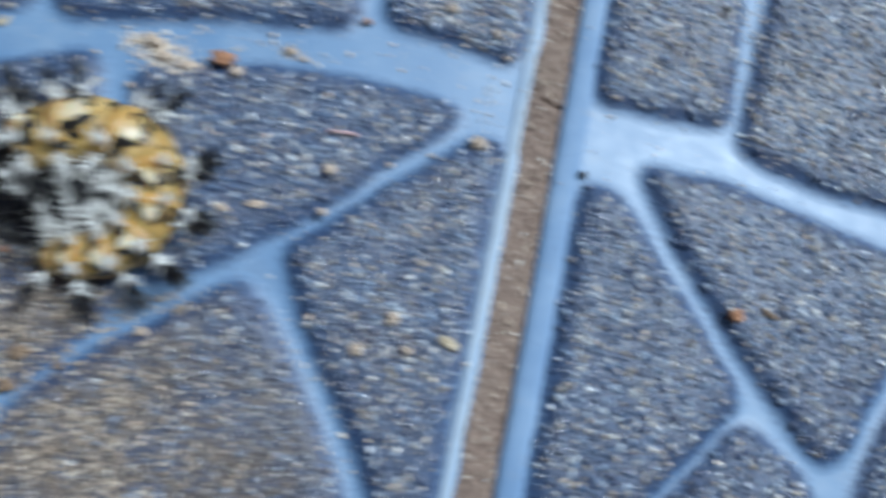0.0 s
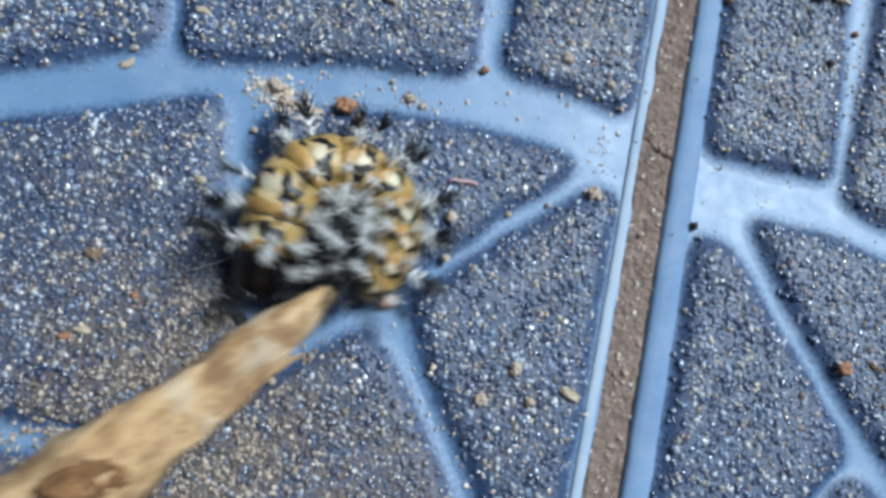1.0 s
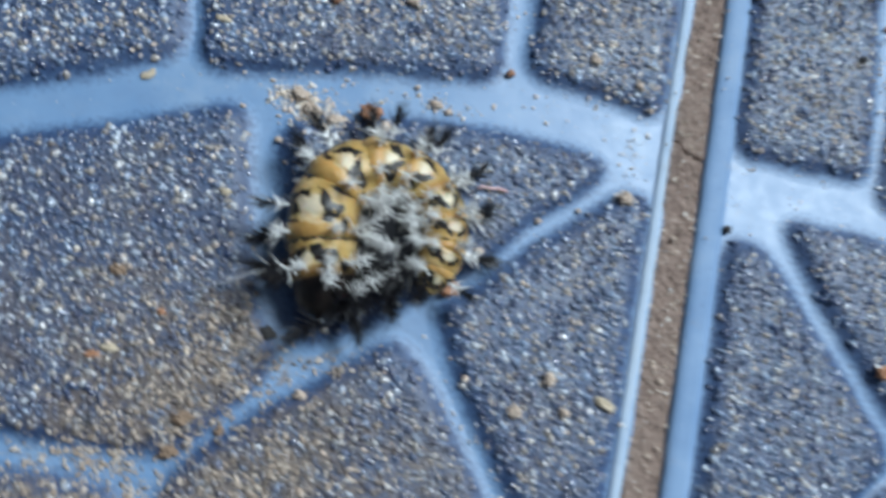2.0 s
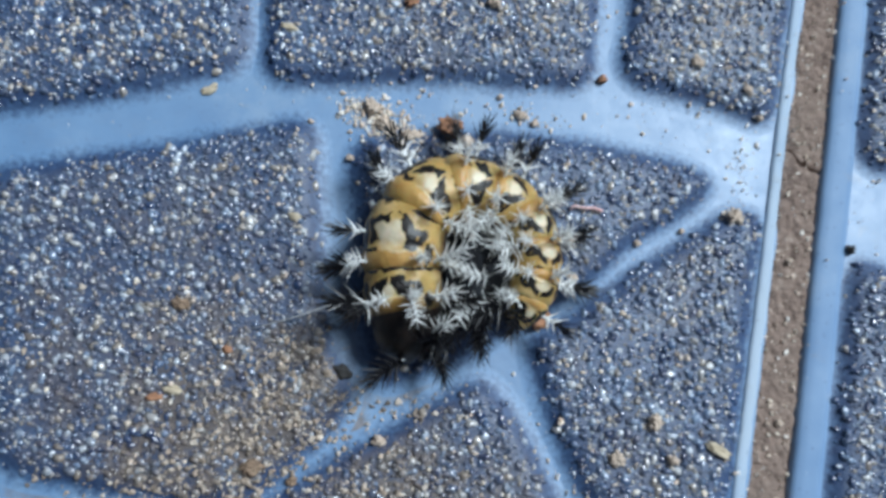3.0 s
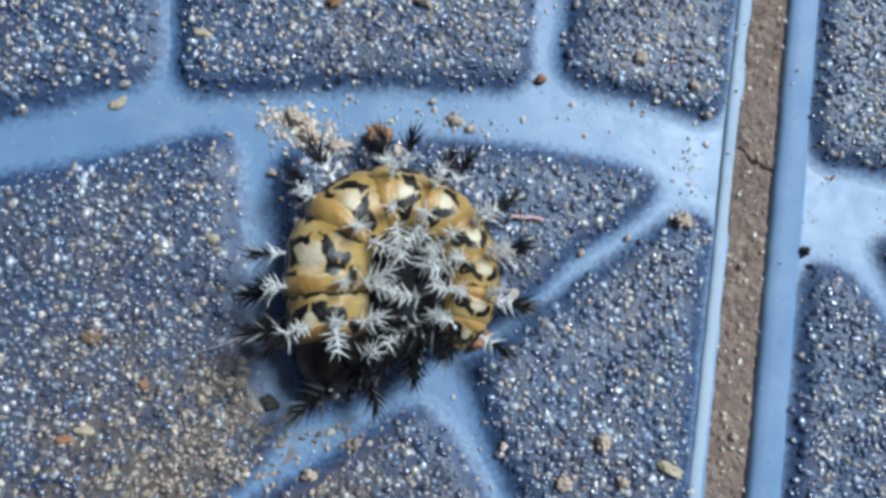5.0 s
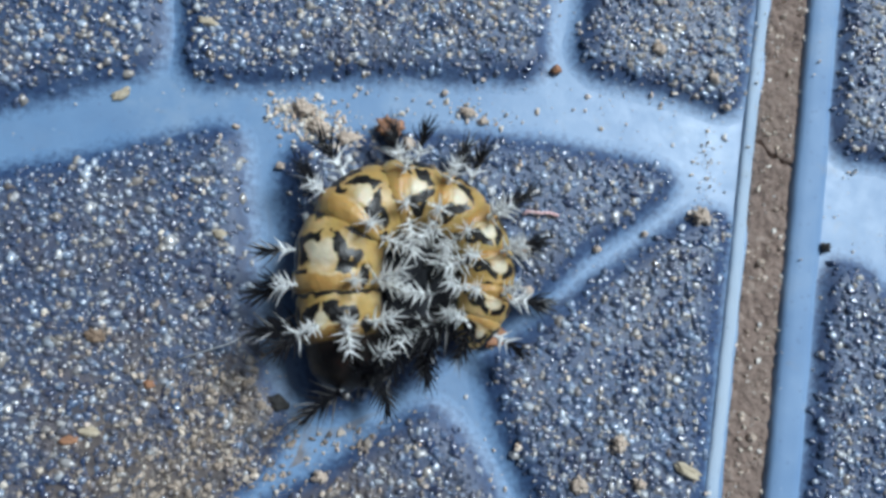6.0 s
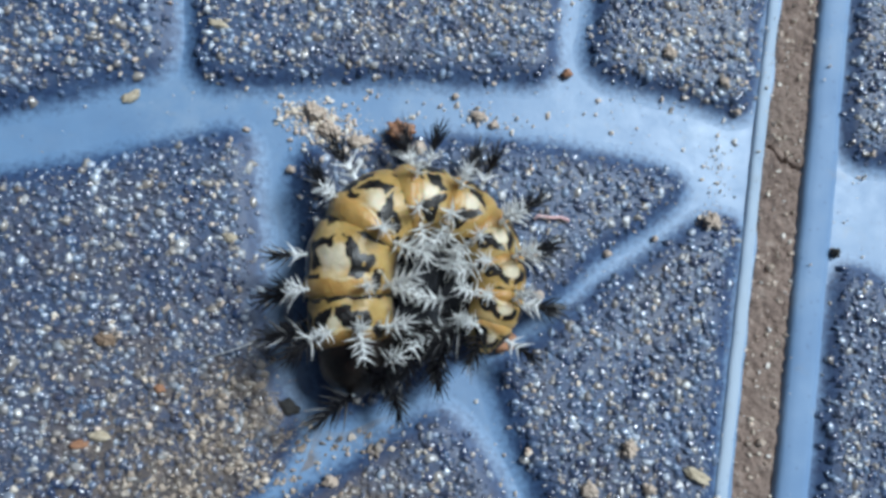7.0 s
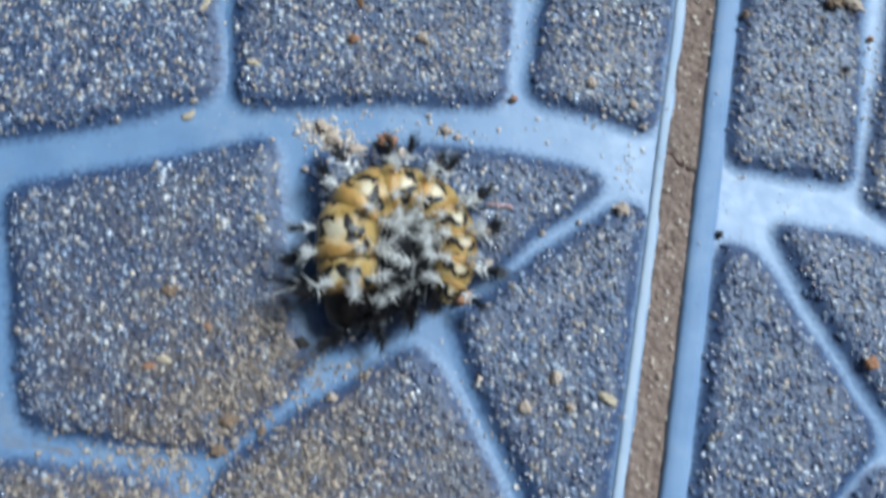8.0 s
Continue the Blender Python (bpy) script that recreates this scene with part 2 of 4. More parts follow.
GLAZE, STONE, GRIT, SAND, MORTAR = glaze_material("channel_glaze", (0.135, 0.27, 0.475), (0.20, 0.345, 0.55)), stone_material(), grit_material(), sand_material("sand", 1.75, 0.0, 0.42), mortar_material()
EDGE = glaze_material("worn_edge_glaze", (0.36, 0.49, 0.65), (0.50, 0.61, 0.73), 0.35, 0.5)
SIDE = glaze_material("rim_glaze", (0.165, 0.295, 0.50), (0.24, 0.38, 0.585), 0.35, 0.5)
SILT = sand_material("silt", 0.95, 0.0, 0.05)
SKIN, STICK = skin_material(), stick_material()
WHITE, BLACK = spine_material("white_spine", (0.93, 0.95, 0.94), 0.4, Subsurface_Weight=0.6, Subsurface_Scale=0.0004, Subsurface_Radius=(1.0, 1.0, 1.0)), spine_material("black_spine", (0.008, 0.008, 0.011), 0.35)
BELLY = earth_material("grey_belly", (0.16, 0.16, 0.15), (0.42, 0.42, 0.38), 500)
# Near-black so that the belly's colour holds the shade inside the curl.
VENTER = earth_material("shaded_belly", (0.003, 0.004, 0.008), (0.03, 0.034, 0.042), 260)
KNOT = earth_material("dark_knot", (0.085, 0.036, 0.013), (0.42, 0.21, 0.085), 700)
CLAY = earth_material("tan_clay", (0.46, 0.34, 0.26), (0.80, 0.68, 0.57))
RUST = earth_material("rusty_clay", (0.27, 0.12, 0.06), (0.62, 0.33, 0.20))
HUSK = earth_material("straw_husk", (0.40, 0.32, 0.21), (0.80, 0.70, 0.54))
UMBER = earth_material("umber_crumb", (0.14, 0.088, 0.06), (0.46, 0.33, 0.23))
SOOT = earth_material("dark_pebble", (0.02, 0.02, 0.022), (0.08, 0.075, 0.07))
PINK = earth_material("pink_fibre", (0.86, 0.42, 0.42), (0.96, 0.80, 0.78))
SILK = spine_material("silk", (0.75, 0.77, 0.78), 0.3)
CEMENT = earth_material("cement", (0.16, 0.14, 0.12), (0.30, 0.27, 0.23), 60)

# ---- mesh helpers; all shapes below are in centimetres ----
CM = 0.01


def part(name, bm, materials, parent=None, label="", smooth=True):
    """Links a bmesh in centimetres as one mesh object."""
    bmesh.ops.scale(bm, vec=(CM, CM, CM), verts=bm.verts)
    mesh = bpy.data.meshes.new(name)
    bm.to_mesh(mesh)
    bm.free()
    return finish(name, mesh, materials, parent, label, smooth)


def finish(name, mesh, materials, parent=None, label="", smooth=True):
    for m in materials if isinstance(materials, (list, tuple)) else [materials]:
        mesh.materials.append(m)
    mesh.polygons.foreach_set("use_smooth", [smooth] * len(mesh.polygons))
    ob = new(name, mesh)
    ob.parent = parent
    return tagged(ob, label)


def from_arrays(name, verts, faces):
    mesh = bpy.data.meshes.new(name)
    mesh.from_pydata((np.asarray(verts) * CM).tolist(), [], np.asarray(faces).tolist() if not isinstance(faces, list) else faces)
    mesh.update()
    return mesh


def write_attribute(mesh, name, values):
    mesh.attributes.new(name, "FLOAT", "POINT").data.foreach_set("value", np.asarray(values, np.float32))


def tube(bm, points, radii, sides=6, cap=True):
    """A tube with a radius at each point."""
    rings, side = [], None
    for k, (p, r) in enumerate(zip(points, radii)):
        p = Vector(p)
        way = (Vector(points[min(k + 1, len(points) - 1)]) - Vector(points[max(k - 1, 0)])).normalized()
        side = way.orthogonal() if side is None else side - way * side.dot(way)
        side.normalize()
        up = way.cross(side)
        rings.append([bm.verts.new(p + r * (math.cos(2 * math.pi * j / sides) * side + math.sin(2 * math.pi * j / sides) * up)) for j in range(sides)])
    for a, b in zip(rings, rings[1:]):
        for j in range(sides):
            bm.faces.new((a[j], a[(j + 1) % sides], b[(j + 1) % sides], b[j]))
    if cap:
        bm.faces.new(rings[0][::-1])
        bm.faces.new(rings[-1])
    return rings


def lump(bm, size, centre=(0, 0, 0), rough=0.25, detail=2, seed=0.0):
    """An uneven pebble or crumb."""
    made = bmesh.ops.create_icosphere(bm, subdivisions=detail, radius=1)["verts"]
    for v in made:
        n = v.co.normalized()
        f = 1 + rough * noise.noise(n * 1.3 + Vector((seed, seed * 0.7, 3))) + rough * 0.5 * noise.noise(n * 3.1 + Vector((seed, 1, seed)))
        v.co = Vector((n.x * size[0], n.y * size[1], n.z * size[2])) * f + Vector(centre)


# ---- the paving: two tiles of pressed stones, a mortar joint between them ----
def joint_x(y):
    """The middle of the joint runs a little askew of +y."""
    return 2.60 - 0.011 * y


LEFT_STONES = [
    [(-5.27, 4.5), (-4.73, 2.63), (-4.16, 0.80), (-5.15, 0.24), (-6.18, -0.25), (-6.88, -0.49), (-8.3, -0.95), (-10, -1.4), (-10, 4.5)],
    [(-4.95, 4.7), (-4.45, 2.70), (-3.93, 0.64), (-2.0, 1.16), (-0.16, 1.55), (-0.44, 3.73), (-0.6, 5.2)],
    [(0.05, 5.6), (0.11, 3.87), (0.15, 1.72), (1.2, 1.72), (2.11, 1.60), (2.08, 3.9), (2.05, 5.8)],
    [(-6.60, -1.14), (-4.61, -0.31), (-3.28, 0.36), (-2.89, -0.88), (-2.49, -2.08), (-2.05, -2.62), (-2.51, -3.41), (-2.95, -3.97), (-4.33, -4.10), (-5.50, -4.12)],
    [(-2.80, 0.20), (-1.13, 0.71), (0.02, 0.83), (0.95, 0.86), (1.50, 0.80), (1.36, 0.46), (0.72, -0.17), (0.09, -0.92), (-0.93, -1.88), (-1.90, -2.5)],
    [(-0.74, -2.08), (-0.10, -2.68), (0.41, -3.36), (0.86, -3.98), (1.35, -5.0), (1.75, -7.0), (-3.0, -7.0), (-2.92, -5.2), (-2.95, -4.25), (-2.70, -3.88), (-1.76, -3.02)],
    [(-0.30, -1.58), (0.07, -1.27), (0.60, -0.68), (1.10, -0.18), (1.65, 0.32), (1.95, 0.48), (2.14, 0.44), (2.17, -3.6), (2.20, -6.6), (2.0, -6.6), (1.70, -5.0), (1.25, -4.05), (0.97, -3.62), (0.45, -2.95), (0.12, -2.48), (-0.2, -1.96)],
    [(-6.7, -4.64), (-4.2, -4.47), (-3.32, -4.47), (-3.35, -7.0), (-7.4, -7.0)],
    [(-6.98, -1.32), (-5.95, -4.3), (-10, -4.7), (-10, -2.35)],
]
RIGHT_STONES = [
    [(3.17, 6.0), (3.22, 1.40), (5.23, 1.52), (5.15, 3.62), (5.1, 6.0)],
    [(5.62, 6.0), (5.58, 3.75), (5.38, 1.30), (5.73, 1.13), (6.71, 0.97), (9.5, 0.9), (9.5, 6.0)],
    [(3.28, 0.16), (3.78, 0.22), (4.76, -0.84), (5.95, -2.17), (4.85, -3.65), (3.33, -5.7)],
    [(4.02, 0.68), (5.45, 0.69), (7.80, 0.31), (8.7, 0.2), (7.94, -1.28), (7.42, -2.58), (7.13, -2.76), (6.86, -2.62), (5.75, -1.54), (4.69, -0.37)],
    [(5.96, -2.40), (6.99, -3.06), (7.2, -4.0), (6.6, -6.8), (3.9, -6.8), (3.85, -5.4), (5.11, -3.60)],
    [(8.35, -1.2), (9.8, -1.0), (9.8, -6.5), (7.55, -6.5), (7.62, -2.94), (7.99, -1.9)],
]


def rounded(corners, radius):
    """The outline with rounded corners, as a fine ring of points, slightly uneven as pressed clay is."""
    out = []
    for k, c in enumerate(corners):
        a, b, c = Vector(corners[k - 1]), Vector(corners[(k + 1) % len(corners)]), Vector(c)
        ra, rb = min(radius, (a - c).length * 0.45), min(radius, (b - c).length * 0.45)
        p, q = c + (a - c).normalized() * ra, c + (b - c).normalized() * rb
        for j in range(7):
            t = j / 6
            out.append((1 - t) ** 2 * p + 2 * t * (1 - t) * c + t * t * q)
    fine = []
    for k, p in enumerate(out):
        q = out[(k + 1) % len(out)]
        n = max(1, round((q - p).length / 0.12))
        fine += [p.lerp(q, j / n) for j in range(n)]
    if sum(p.x * q.y - q.x * p.y for p, q in zip(fine, fine[1:] + fine[:1])) < 0:
        fine.reverse()
    wave = [Vector((noise.noise((p.x * 2.2, p.y * 2.2, 0)), noise.noise((p.x * 2.2, p.y * 2.2, 9)))) * 0.035 for p in fine]
    return [p + w for p, w in zip(fine, wave)]


def inset(ring, d):
    """The ring moved inward by d, but no further than where it would meet itself."""
    ways = []
    for k in range(len(ring)):
        way = (ring[(k + 2) % len(ring)] - ring[k - 2]).normalized()
        ways.append(Vector((-way.y, way.x)))
    if d <= 0.05:
        return [p + w * d for p, w in zip(ring, ways)]
    reach = np.full(len(ring), d * 0.1)
    for f in np.linspace(0.15, 1.0, 18):
        moved = np.array([tuple(p + w * d * f) for p, w in zip(ring, ways)])
        fits = inner_distance(ring, moved) > 0.85 * d * f - 0.01
        reach = np.where(fits & (reach >= d * (f - 0.06) - 1e-6), d * f, reach)
    return [p + w * float(r) for p, w, r in zip(ring, ways, reach)]


def inner_distance(ring, pts):
    """Distance to the outline for points inside it, negative outside."""
    a = np.array([tuple(p) for p in ring])
    b = np.roll(a, -1, 0)
    best, inside = np.full(len(pts), 1e9), np.zeros(len(pts), bool)
    for (ax, ay), (bx, by) in zip(a, b):
        ex, ey = bx - ax, by - ay
        t = np.clip(((pts[:, 0] - ax) * ex + (pts[:, 1] - ay) * ey) / max(ex * ex + ey * ey, 1e-12), 0, 1)
        best = np.minimum(best, np.hypot(pts[:, 0] - ax - t * ex, pts[:, 1] - ay - t * ey))
        if ay != by:
            inside ^= ((ay > pts[:, 1]) != (by > pts[:, 1])) & (pts[:, 0] < ex * (pts[:, 1] - ay) / ey + ax)
    return np.where(inside, best, -best)


# Where dirt has drifted over the paving, its stain spread wide to paint in the weaker light there too: x, y, spread
# along, spread across, turn in degrees, grains.
DRIFT = [(-2.65, -2.75, 0.40, 0.28, -20, 1100), (-3.2, -3.5, 0.5, 0.33, 30, 1000), (-4.1, -4.65, 0.8, 0.25, 5, 1300), (-3.75, -4.2, 0.35, 0.12, 5, 400), (-2.2, -4.8, 0.7, 0.45, 20, 1900), (-1.9, -4.0, 0.5, 0.35, 30, 800), (-0.9, -4.6, 0.6, 0.4, 20, 500), (-1.35, -2.55, 0.25, 0.1, 25, 110), (-4.3, -2.7, 1.2, 0.9, 10, 150), (-0.6, -4.3, 1.0, 0.7, 10, 130)]


def dirt_and_dimming_at(x, y):
    """How dirty the stones are at places, with the painted falloff of light, from 0 to 1."""
    total = np.zeros(len(x))
    for cx, cy, along, across, turn, n in DRIFT:
        c, s = math.cos(radians(turn)), math.sin(radians(turn))
        u, v = (x - cx) * c + (y - cy) * s, (y - cy) * c - (x - cx) * s
        total += min(1.0, n / 300) * np.exp(-0.5 * ((u / along / 1.5) ** 2 + (v / across / 1.5) ** 2))
    return np.clip(total, 0, 1)


TOP = 0.13  # how far the stones stand above the channels
SHAPE = [(-0.24, -0.004, 0.0, 0.0), (-0.15, 0.002, 0.22, 0.0), (-0.06, 0.010, 0.52, 0.0), (0.02, 0.042, 0.85, 0.0), (0.09, 0.088, 1.0, 0.3), (0.17, 0.122, 1.0, 0.7), (0.28, TOP, 1.0, 1.0)]


def make_stone(corners, tile):
    ring = rounded(corners, 0.34)
    verts, rim, gritty = [], [], []
    for d, z, r, g in SHAPE:
        for p in inset(ring, d):
            verts.append((p.x, p.y, z))
            rim.append(r)
            gritty.append(g)
    n = len(ring)
    last = [Vector(v[:2]) for v in verts[-n:]]
    gx, gy = np.meshgrid(np.arange(min(p.x for p in last), max(p.x for p in last), 0.3), np.arange(min(p.y for p in last), max(p.y for p in last), 0.3))
    inside = np.stack([gx.ravel(), gy.ravel()], -1)
    inside = inside[inner_distance(last, inside) > 0.12]
    flat = delaunay_2d_cdt(last + [Vector(p) for p in inside.tolist()], [(k, (k + 1) % n) for k in range(n)], [], 1, 1e-5)
    faces = [(k * n + j, k * n + (j + 1) % n, (k + 1) * n + (j + 1) % n, (k + 1) * n + j) for k in range(len(SHAPE) - 1) for j in range(n)]
    start = len(verts)
    for p in flat[0]:
        verts.append((p.x, p.y, TOP + 0.012 * noise.noise((p.x * 1.1, p.y * 1.1, 3))))
        rim.append(1.0)
        gritty.append(1.0)
    faces += [tuple(start + k for k in f) for f in flat[2]]
    mesh = from_arrays("stone", verts, faces)
    write_attribute(mesh, "rim", rim)
    write_attribute(mesh, "gritty", gritty)
    write_attribute(mesh, "dirt", dirt_and_dimming_at(*np.array(verts)[:, :2].T))
    stone = finish("stone", mesh, STONE, tile)
    make_grit(ring, stone)
    return stone


BEAD = [(math.cos(k * math.tau / 7), math.sin(k * math.tau / 7)) for k in range(7)]


def beads(x, y, z, r, tall):
    """Many small domes as arrays of vertices and faces."""
    n = len(x)
    rings, long = [], np.random.uniform(0.75, 1.33, n)
    for level, wide in ((-0.5, 1.0), (0.35, 0.92), (0.8, 0.55)):
        for c, s in BEAD:
            uneven = r * wide * (1 + 0.48 * np.random.uniform(-1, 1, n))
            rings.append(np.stack([x + uneven * c * long, y + uneven * s / long, z + r * tall * (level + 0.25 * np.random.uniform(-1, 1, n))], -1))
    rings.append(np.stack([x, y, z + r * tall], -1))
    verts = np.stack(rings, 1)
    faces = []
    for k in range(2):
        for j in range(7):
            i = (j + 1) % 7
            faces += [(k * 7 + j, k * 7 + i, k * 7 + 7 + i), (k * 7 + j, k * 7 + 7 + i, k * 7 + 7 + j)]
    faces += [(14 + j, 14 + (j + 1) % 7, 21) for j in range(7)]
    return verts.reshape(-1, 3), (np.array(faces)[None] + 22 * np.arange(n)[:, None, None]).reshape(-1, 3)


def make_grit(ring, stone):
    xs, ys = [p.x for p in ring], [p.y for p in ring]
    x0, x1, y0, y1 = max(min(xs), -8.2), min(max(xs), 8.4), max(min(ys), -5.6), min(max(ys), 5.2)
    if x1 - x0 < 0.2 or y1 - y0 < 0.2:
        return
    verts, faces, count = [], [], 0
    for step, low, high, share in ((0.070, 0.020, 0.056, 0.95), (0.055, 0.009, 0.026, 0.75)):
        gx, gy = np.meshgrid(np.arange(x0, x1, step), np.arange(y0, y1, step))
        pts = np.stack([gx.ravel(), gy.ravel()], -1) + np.random.uniform(-0.5, 0.5, (gx.size, 2)) * step
        d = inner_distance(ring, pts)
        keep = (d > -0.02 + 0.26 * np.random.rand(len(pts)) ** 1.3) & (np.random.rand(len(pts)) < share)
        pts, d = pts[keep], d[keep]
        r = low + (high - low) * np.random.rand(len(pts)) ** 1.7
        z = np.interp(d, [s[0] for s in SHAPE], [s[1] for s in SHAPE])
        v, f = beads(pts[:, 0], pts[:, 1], z, r, np.random.uniform(0.42, 0.95, len(pts)))
        verts.append(v), faces.append(f + count)
        count += len(v)
    mesh = from_arrays("grit", np.concatenate(verts), np.concatenate(faces))
    write_attribute(mesh, "dirt", dirt_and_dimming_at(*np.concatenate(verts)[:, :2].T))
    tagged(finish("grit", mesh, GRIT, stone, "fused slate, grey and milky glass beads"), kind="stuff")


def make_slab(name, left, right):
    """The body of a tile, from -7.5 to 6.5 along y; left and right give its sides as functions of y."""
    bm = bmesh.new()
    rows, cols = 140, 100
    grid = []
    for j in range(rows + 1):
        y = -7.5 + 14 * j / rows
        line = []
        for k in range(cols + 1):
            x = left(y) + (right(y) - left(y)) * k / cols
            line.append(bm.verts.new((x, y, 0.002 * noise.noise((x * 0.8, y * 0.8, 2)))))
        grid.append(line)
    for j in range(rows):
        for k in range(cols):
            bm.faces.new((grid[j][k], grid[j][k + 1], grid[j + 1][k + 1], grid[j + 1][k]))
    edge = [e for e in bm.edges if len(e.link_faces) == 1]
    down = bmesh.ops.extrude_edge_only(bm, edges=edge)["geom"]
    for v in down:
        if isinstance(v, bmesh.types.BMVert):
            v.co.z = -0.9
    slab = part(name, bm, GLAZE)
    place = np.array([v.co[:2] for v in slab.data.vertices]) / CM
    write_attribute(slab.data, "dirt", dirt_and_dimming_at(place[:, 0], place[:, 1]))
    return slab


def make_border(tile, profile, material):
    """A rounded rim along the joint; profile: offsets from the joint's middle and heights."""
    bm = bmesh.new()
    last = None
    for j in range(141):
        y = -7.5 + 0.1 * j
        row = [bm.verts.new((joint_x(y) + o + 0.012 * noise.noise((o, y * 1.5, 1)) + 0.008 * noise.noise((o, y * 7, 4)), y, z)) for o, z in profile]
        if last:
            for k in range(len(row) - 1):
                bm.faces.new((last[k], last[k + 1], row[k + 1], row[k]))
        last = row
    return part("border", bm, material, tile, "pale rounded glazed rim")


ground = bmesh.new()
bmesh.ops.create_grid(ground, x_segments=8, y_segments=8, size=6000)
for v in ground.verts:
    v.co.z = -0.92
tagged(part("ground", ground, CEMENT), "dull brown-grey cement bed under the paving", "ground", kind="structure")

tile_left = tagged(make_slab("paving_tile", lambda y: -11.0, lambda y: joint_x(y) - 0.27), "blue-grey glazed paving tile pressed with rough gritty stones", "paving tile", "paving tiles", "structure")
tile_right = tagged(make_slab("paving_tile", lambda y: joint_x(y) + 0.28, lambda y: 10.5), "blue-grey glazed paving tile pressed with rough gritty stones", "paving tile", "paving tiles", "structure")
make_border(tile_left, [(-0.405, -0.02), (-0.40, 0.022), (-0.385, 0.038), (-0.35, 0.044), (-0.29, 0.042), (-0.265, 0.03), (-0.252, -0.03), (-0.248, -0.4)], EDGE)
make_border(tile_right, [(0.25, -0.4), (0.258, -0.05), (0.275, 0.0), (0.315, 0.026), (0.40, 0.036), (0.52, 0.040), (0.60, 0.030), (0.645, -0.01)], SIDE)
for outline in LEFT_STONES:
    make_stone(outline, tile_left)
for outline in RIGHT_STONES:
    make_stone(outline, tile_right)


def make_mortar():
    """Sandy mortar in the joint, sunken, pitted, with a crack across it."""
    rows, cols = 1400, 44
    y, k = np.meshgrid(np.linspace(-7.5, 6.5, rows + 1), np.linspace(-0.265, 0.265, cols + 1), indexing="ij")
    x = 2.60 - 0.011 * y + k
    z = np.array([-0.028 + 0.022 * noise.noise((a * 3, b * 3, 5)) + 0.028 * noise.noise((a * 11, b * 11, 6)) + 0.014 * noise.noise((a * 30, b * 30, 7)) for a, b in zip(x.ravel(), y.ravel())]).reshape(x.shape)
    z -= 0.035 * np.clip((np.abs(k) - 0.20) / 0.05, 0, 1)
    t = np.clip((x - 2.38) / 0.32, 0, 1)
    crack = np.abs(y - (1.40 - 0.20 * t + 0.03 * np.sin(t * 9)))
    z -= 0.07 * np.exp(-(crack / 0.018) ** 2) * (x > 2.38)
    n = cols + 1
    f = [(j * n + i, j * n + i + 1, (j + 1) * n + i + 1, (j + 1) * n + i) for j in range(rows) for i in range(cols)]
    mesh = from_arrays("mortar_joint", np.stack([x, y, z], -1).reshape(-1, 3), f)
    return tagged(finish("mortar_joint", mesh, MORTAR), "brown sandy sunken mortar joint with a crack", "mortar joint", kind="structure")


make_mortar()


# ---- the caterpillar ----
def spline(points, n):
    """n + 1 points, evenly spread, on a smooth curve through the points; each a tuple of the same length."""
    p = [np.array(points[0]) * 2 - points[1], *map(np.array, points), np.array(points[-1]) * 2 - points[-2]]
    fine = []
    for k in range(1, len(p) - 2):
        for t in np.arange(0, 1, 0.02):
            fine.append(0.5 * (2 * p[k] + (p[k + 1] - p[k - 1]) * t + (2 * p[k - 1] - 5 * p[k] + 4 * p[k + 1] - p[k + 2]) * t**2 + (3 * p[k] - p[k - 1] - 3 * p[k + 1] + p[k + 2]) * t**3))
    fine = np.array(fine + [p[-2]])
    run = np.r_[0, np.cumsum(np.hypot(*np.diff(fine[:, :2], axis=0).T))]
    at = np.linspace(0, run[-1], n + 1)
    return np.stack([np.interp(at, run, column) for column in fine.T], -1)


# Curled on its side, tail to head: x, y, body radius.
CURL = [(0.58, -0.78, 0.13), (0.71, -0.52, 0.27), (0.78, -0.05, 0.31), (0.61, 0.41, 0.32), (0.20, 0.64, 0.36), (-0.25, 0.60, 0.41), (-0.57, 0.30, 0.45), (-0.66, -0.10, 0.45), (-0.64, -0.52, 0.43), (-0.58, -0.88, 0.38), (-0.40, -1.10, 0.24)]
SEGMENTS, ALONG, AROUND = 10, 24, 56
LENGTHS = (0.70, 0.75, 0.80, 0.90, 0.95, 1.05, 1.30, 1.50, 1.05, 1.05)  # of the segments, tail to head
SPINE_LINE = spline(CURL, 600)
share = np.interp(np.arange(SEGMENTS * ALONG + 1) / ALONG, np.arange(SEGMENTS + 1), np.r_[0, np.cumsum(LENGTHS)] / sum(LENGTHS))
SPINE_LINE = np.stack([np.interp(share * 600, np.arange(601), column) for column in SPINE_LINE.T], -1)


def body_point(k, turn, swell=1.0):
    """A point of the skin and the way out of it, at step k of the line and a turn about it (0 outward, 0.25 up)."""
    k = min(max(k, 0), len(SPINE_LINE) - 1)
    i = int(min(k, len(SPINE_LINE) - 2))
    p = SPINE_LINE[i] + (SPINE_LINE[i + 1] - SPINE_LINE[i]) * (k - i)
    way = (SPINE_LINE[min(i + 4, len(SPINE_LINE) - 1)] - SPINE_LINE[max(i - 3, 0)])[:2]
    way = way / np.hypot(*way)
    out = Vector((way[1], -way[0], 0))
    c, s = math.cos(math.tau * turn), math.sin(math.tau * turn)
    normal = out * c + Vector((0, 0, 1)) * s
    return Vector((p[0], p[1], p[2] * 0.93)) + normal * p[2] * swell, normal, Vector((way[0], way[1], 0))


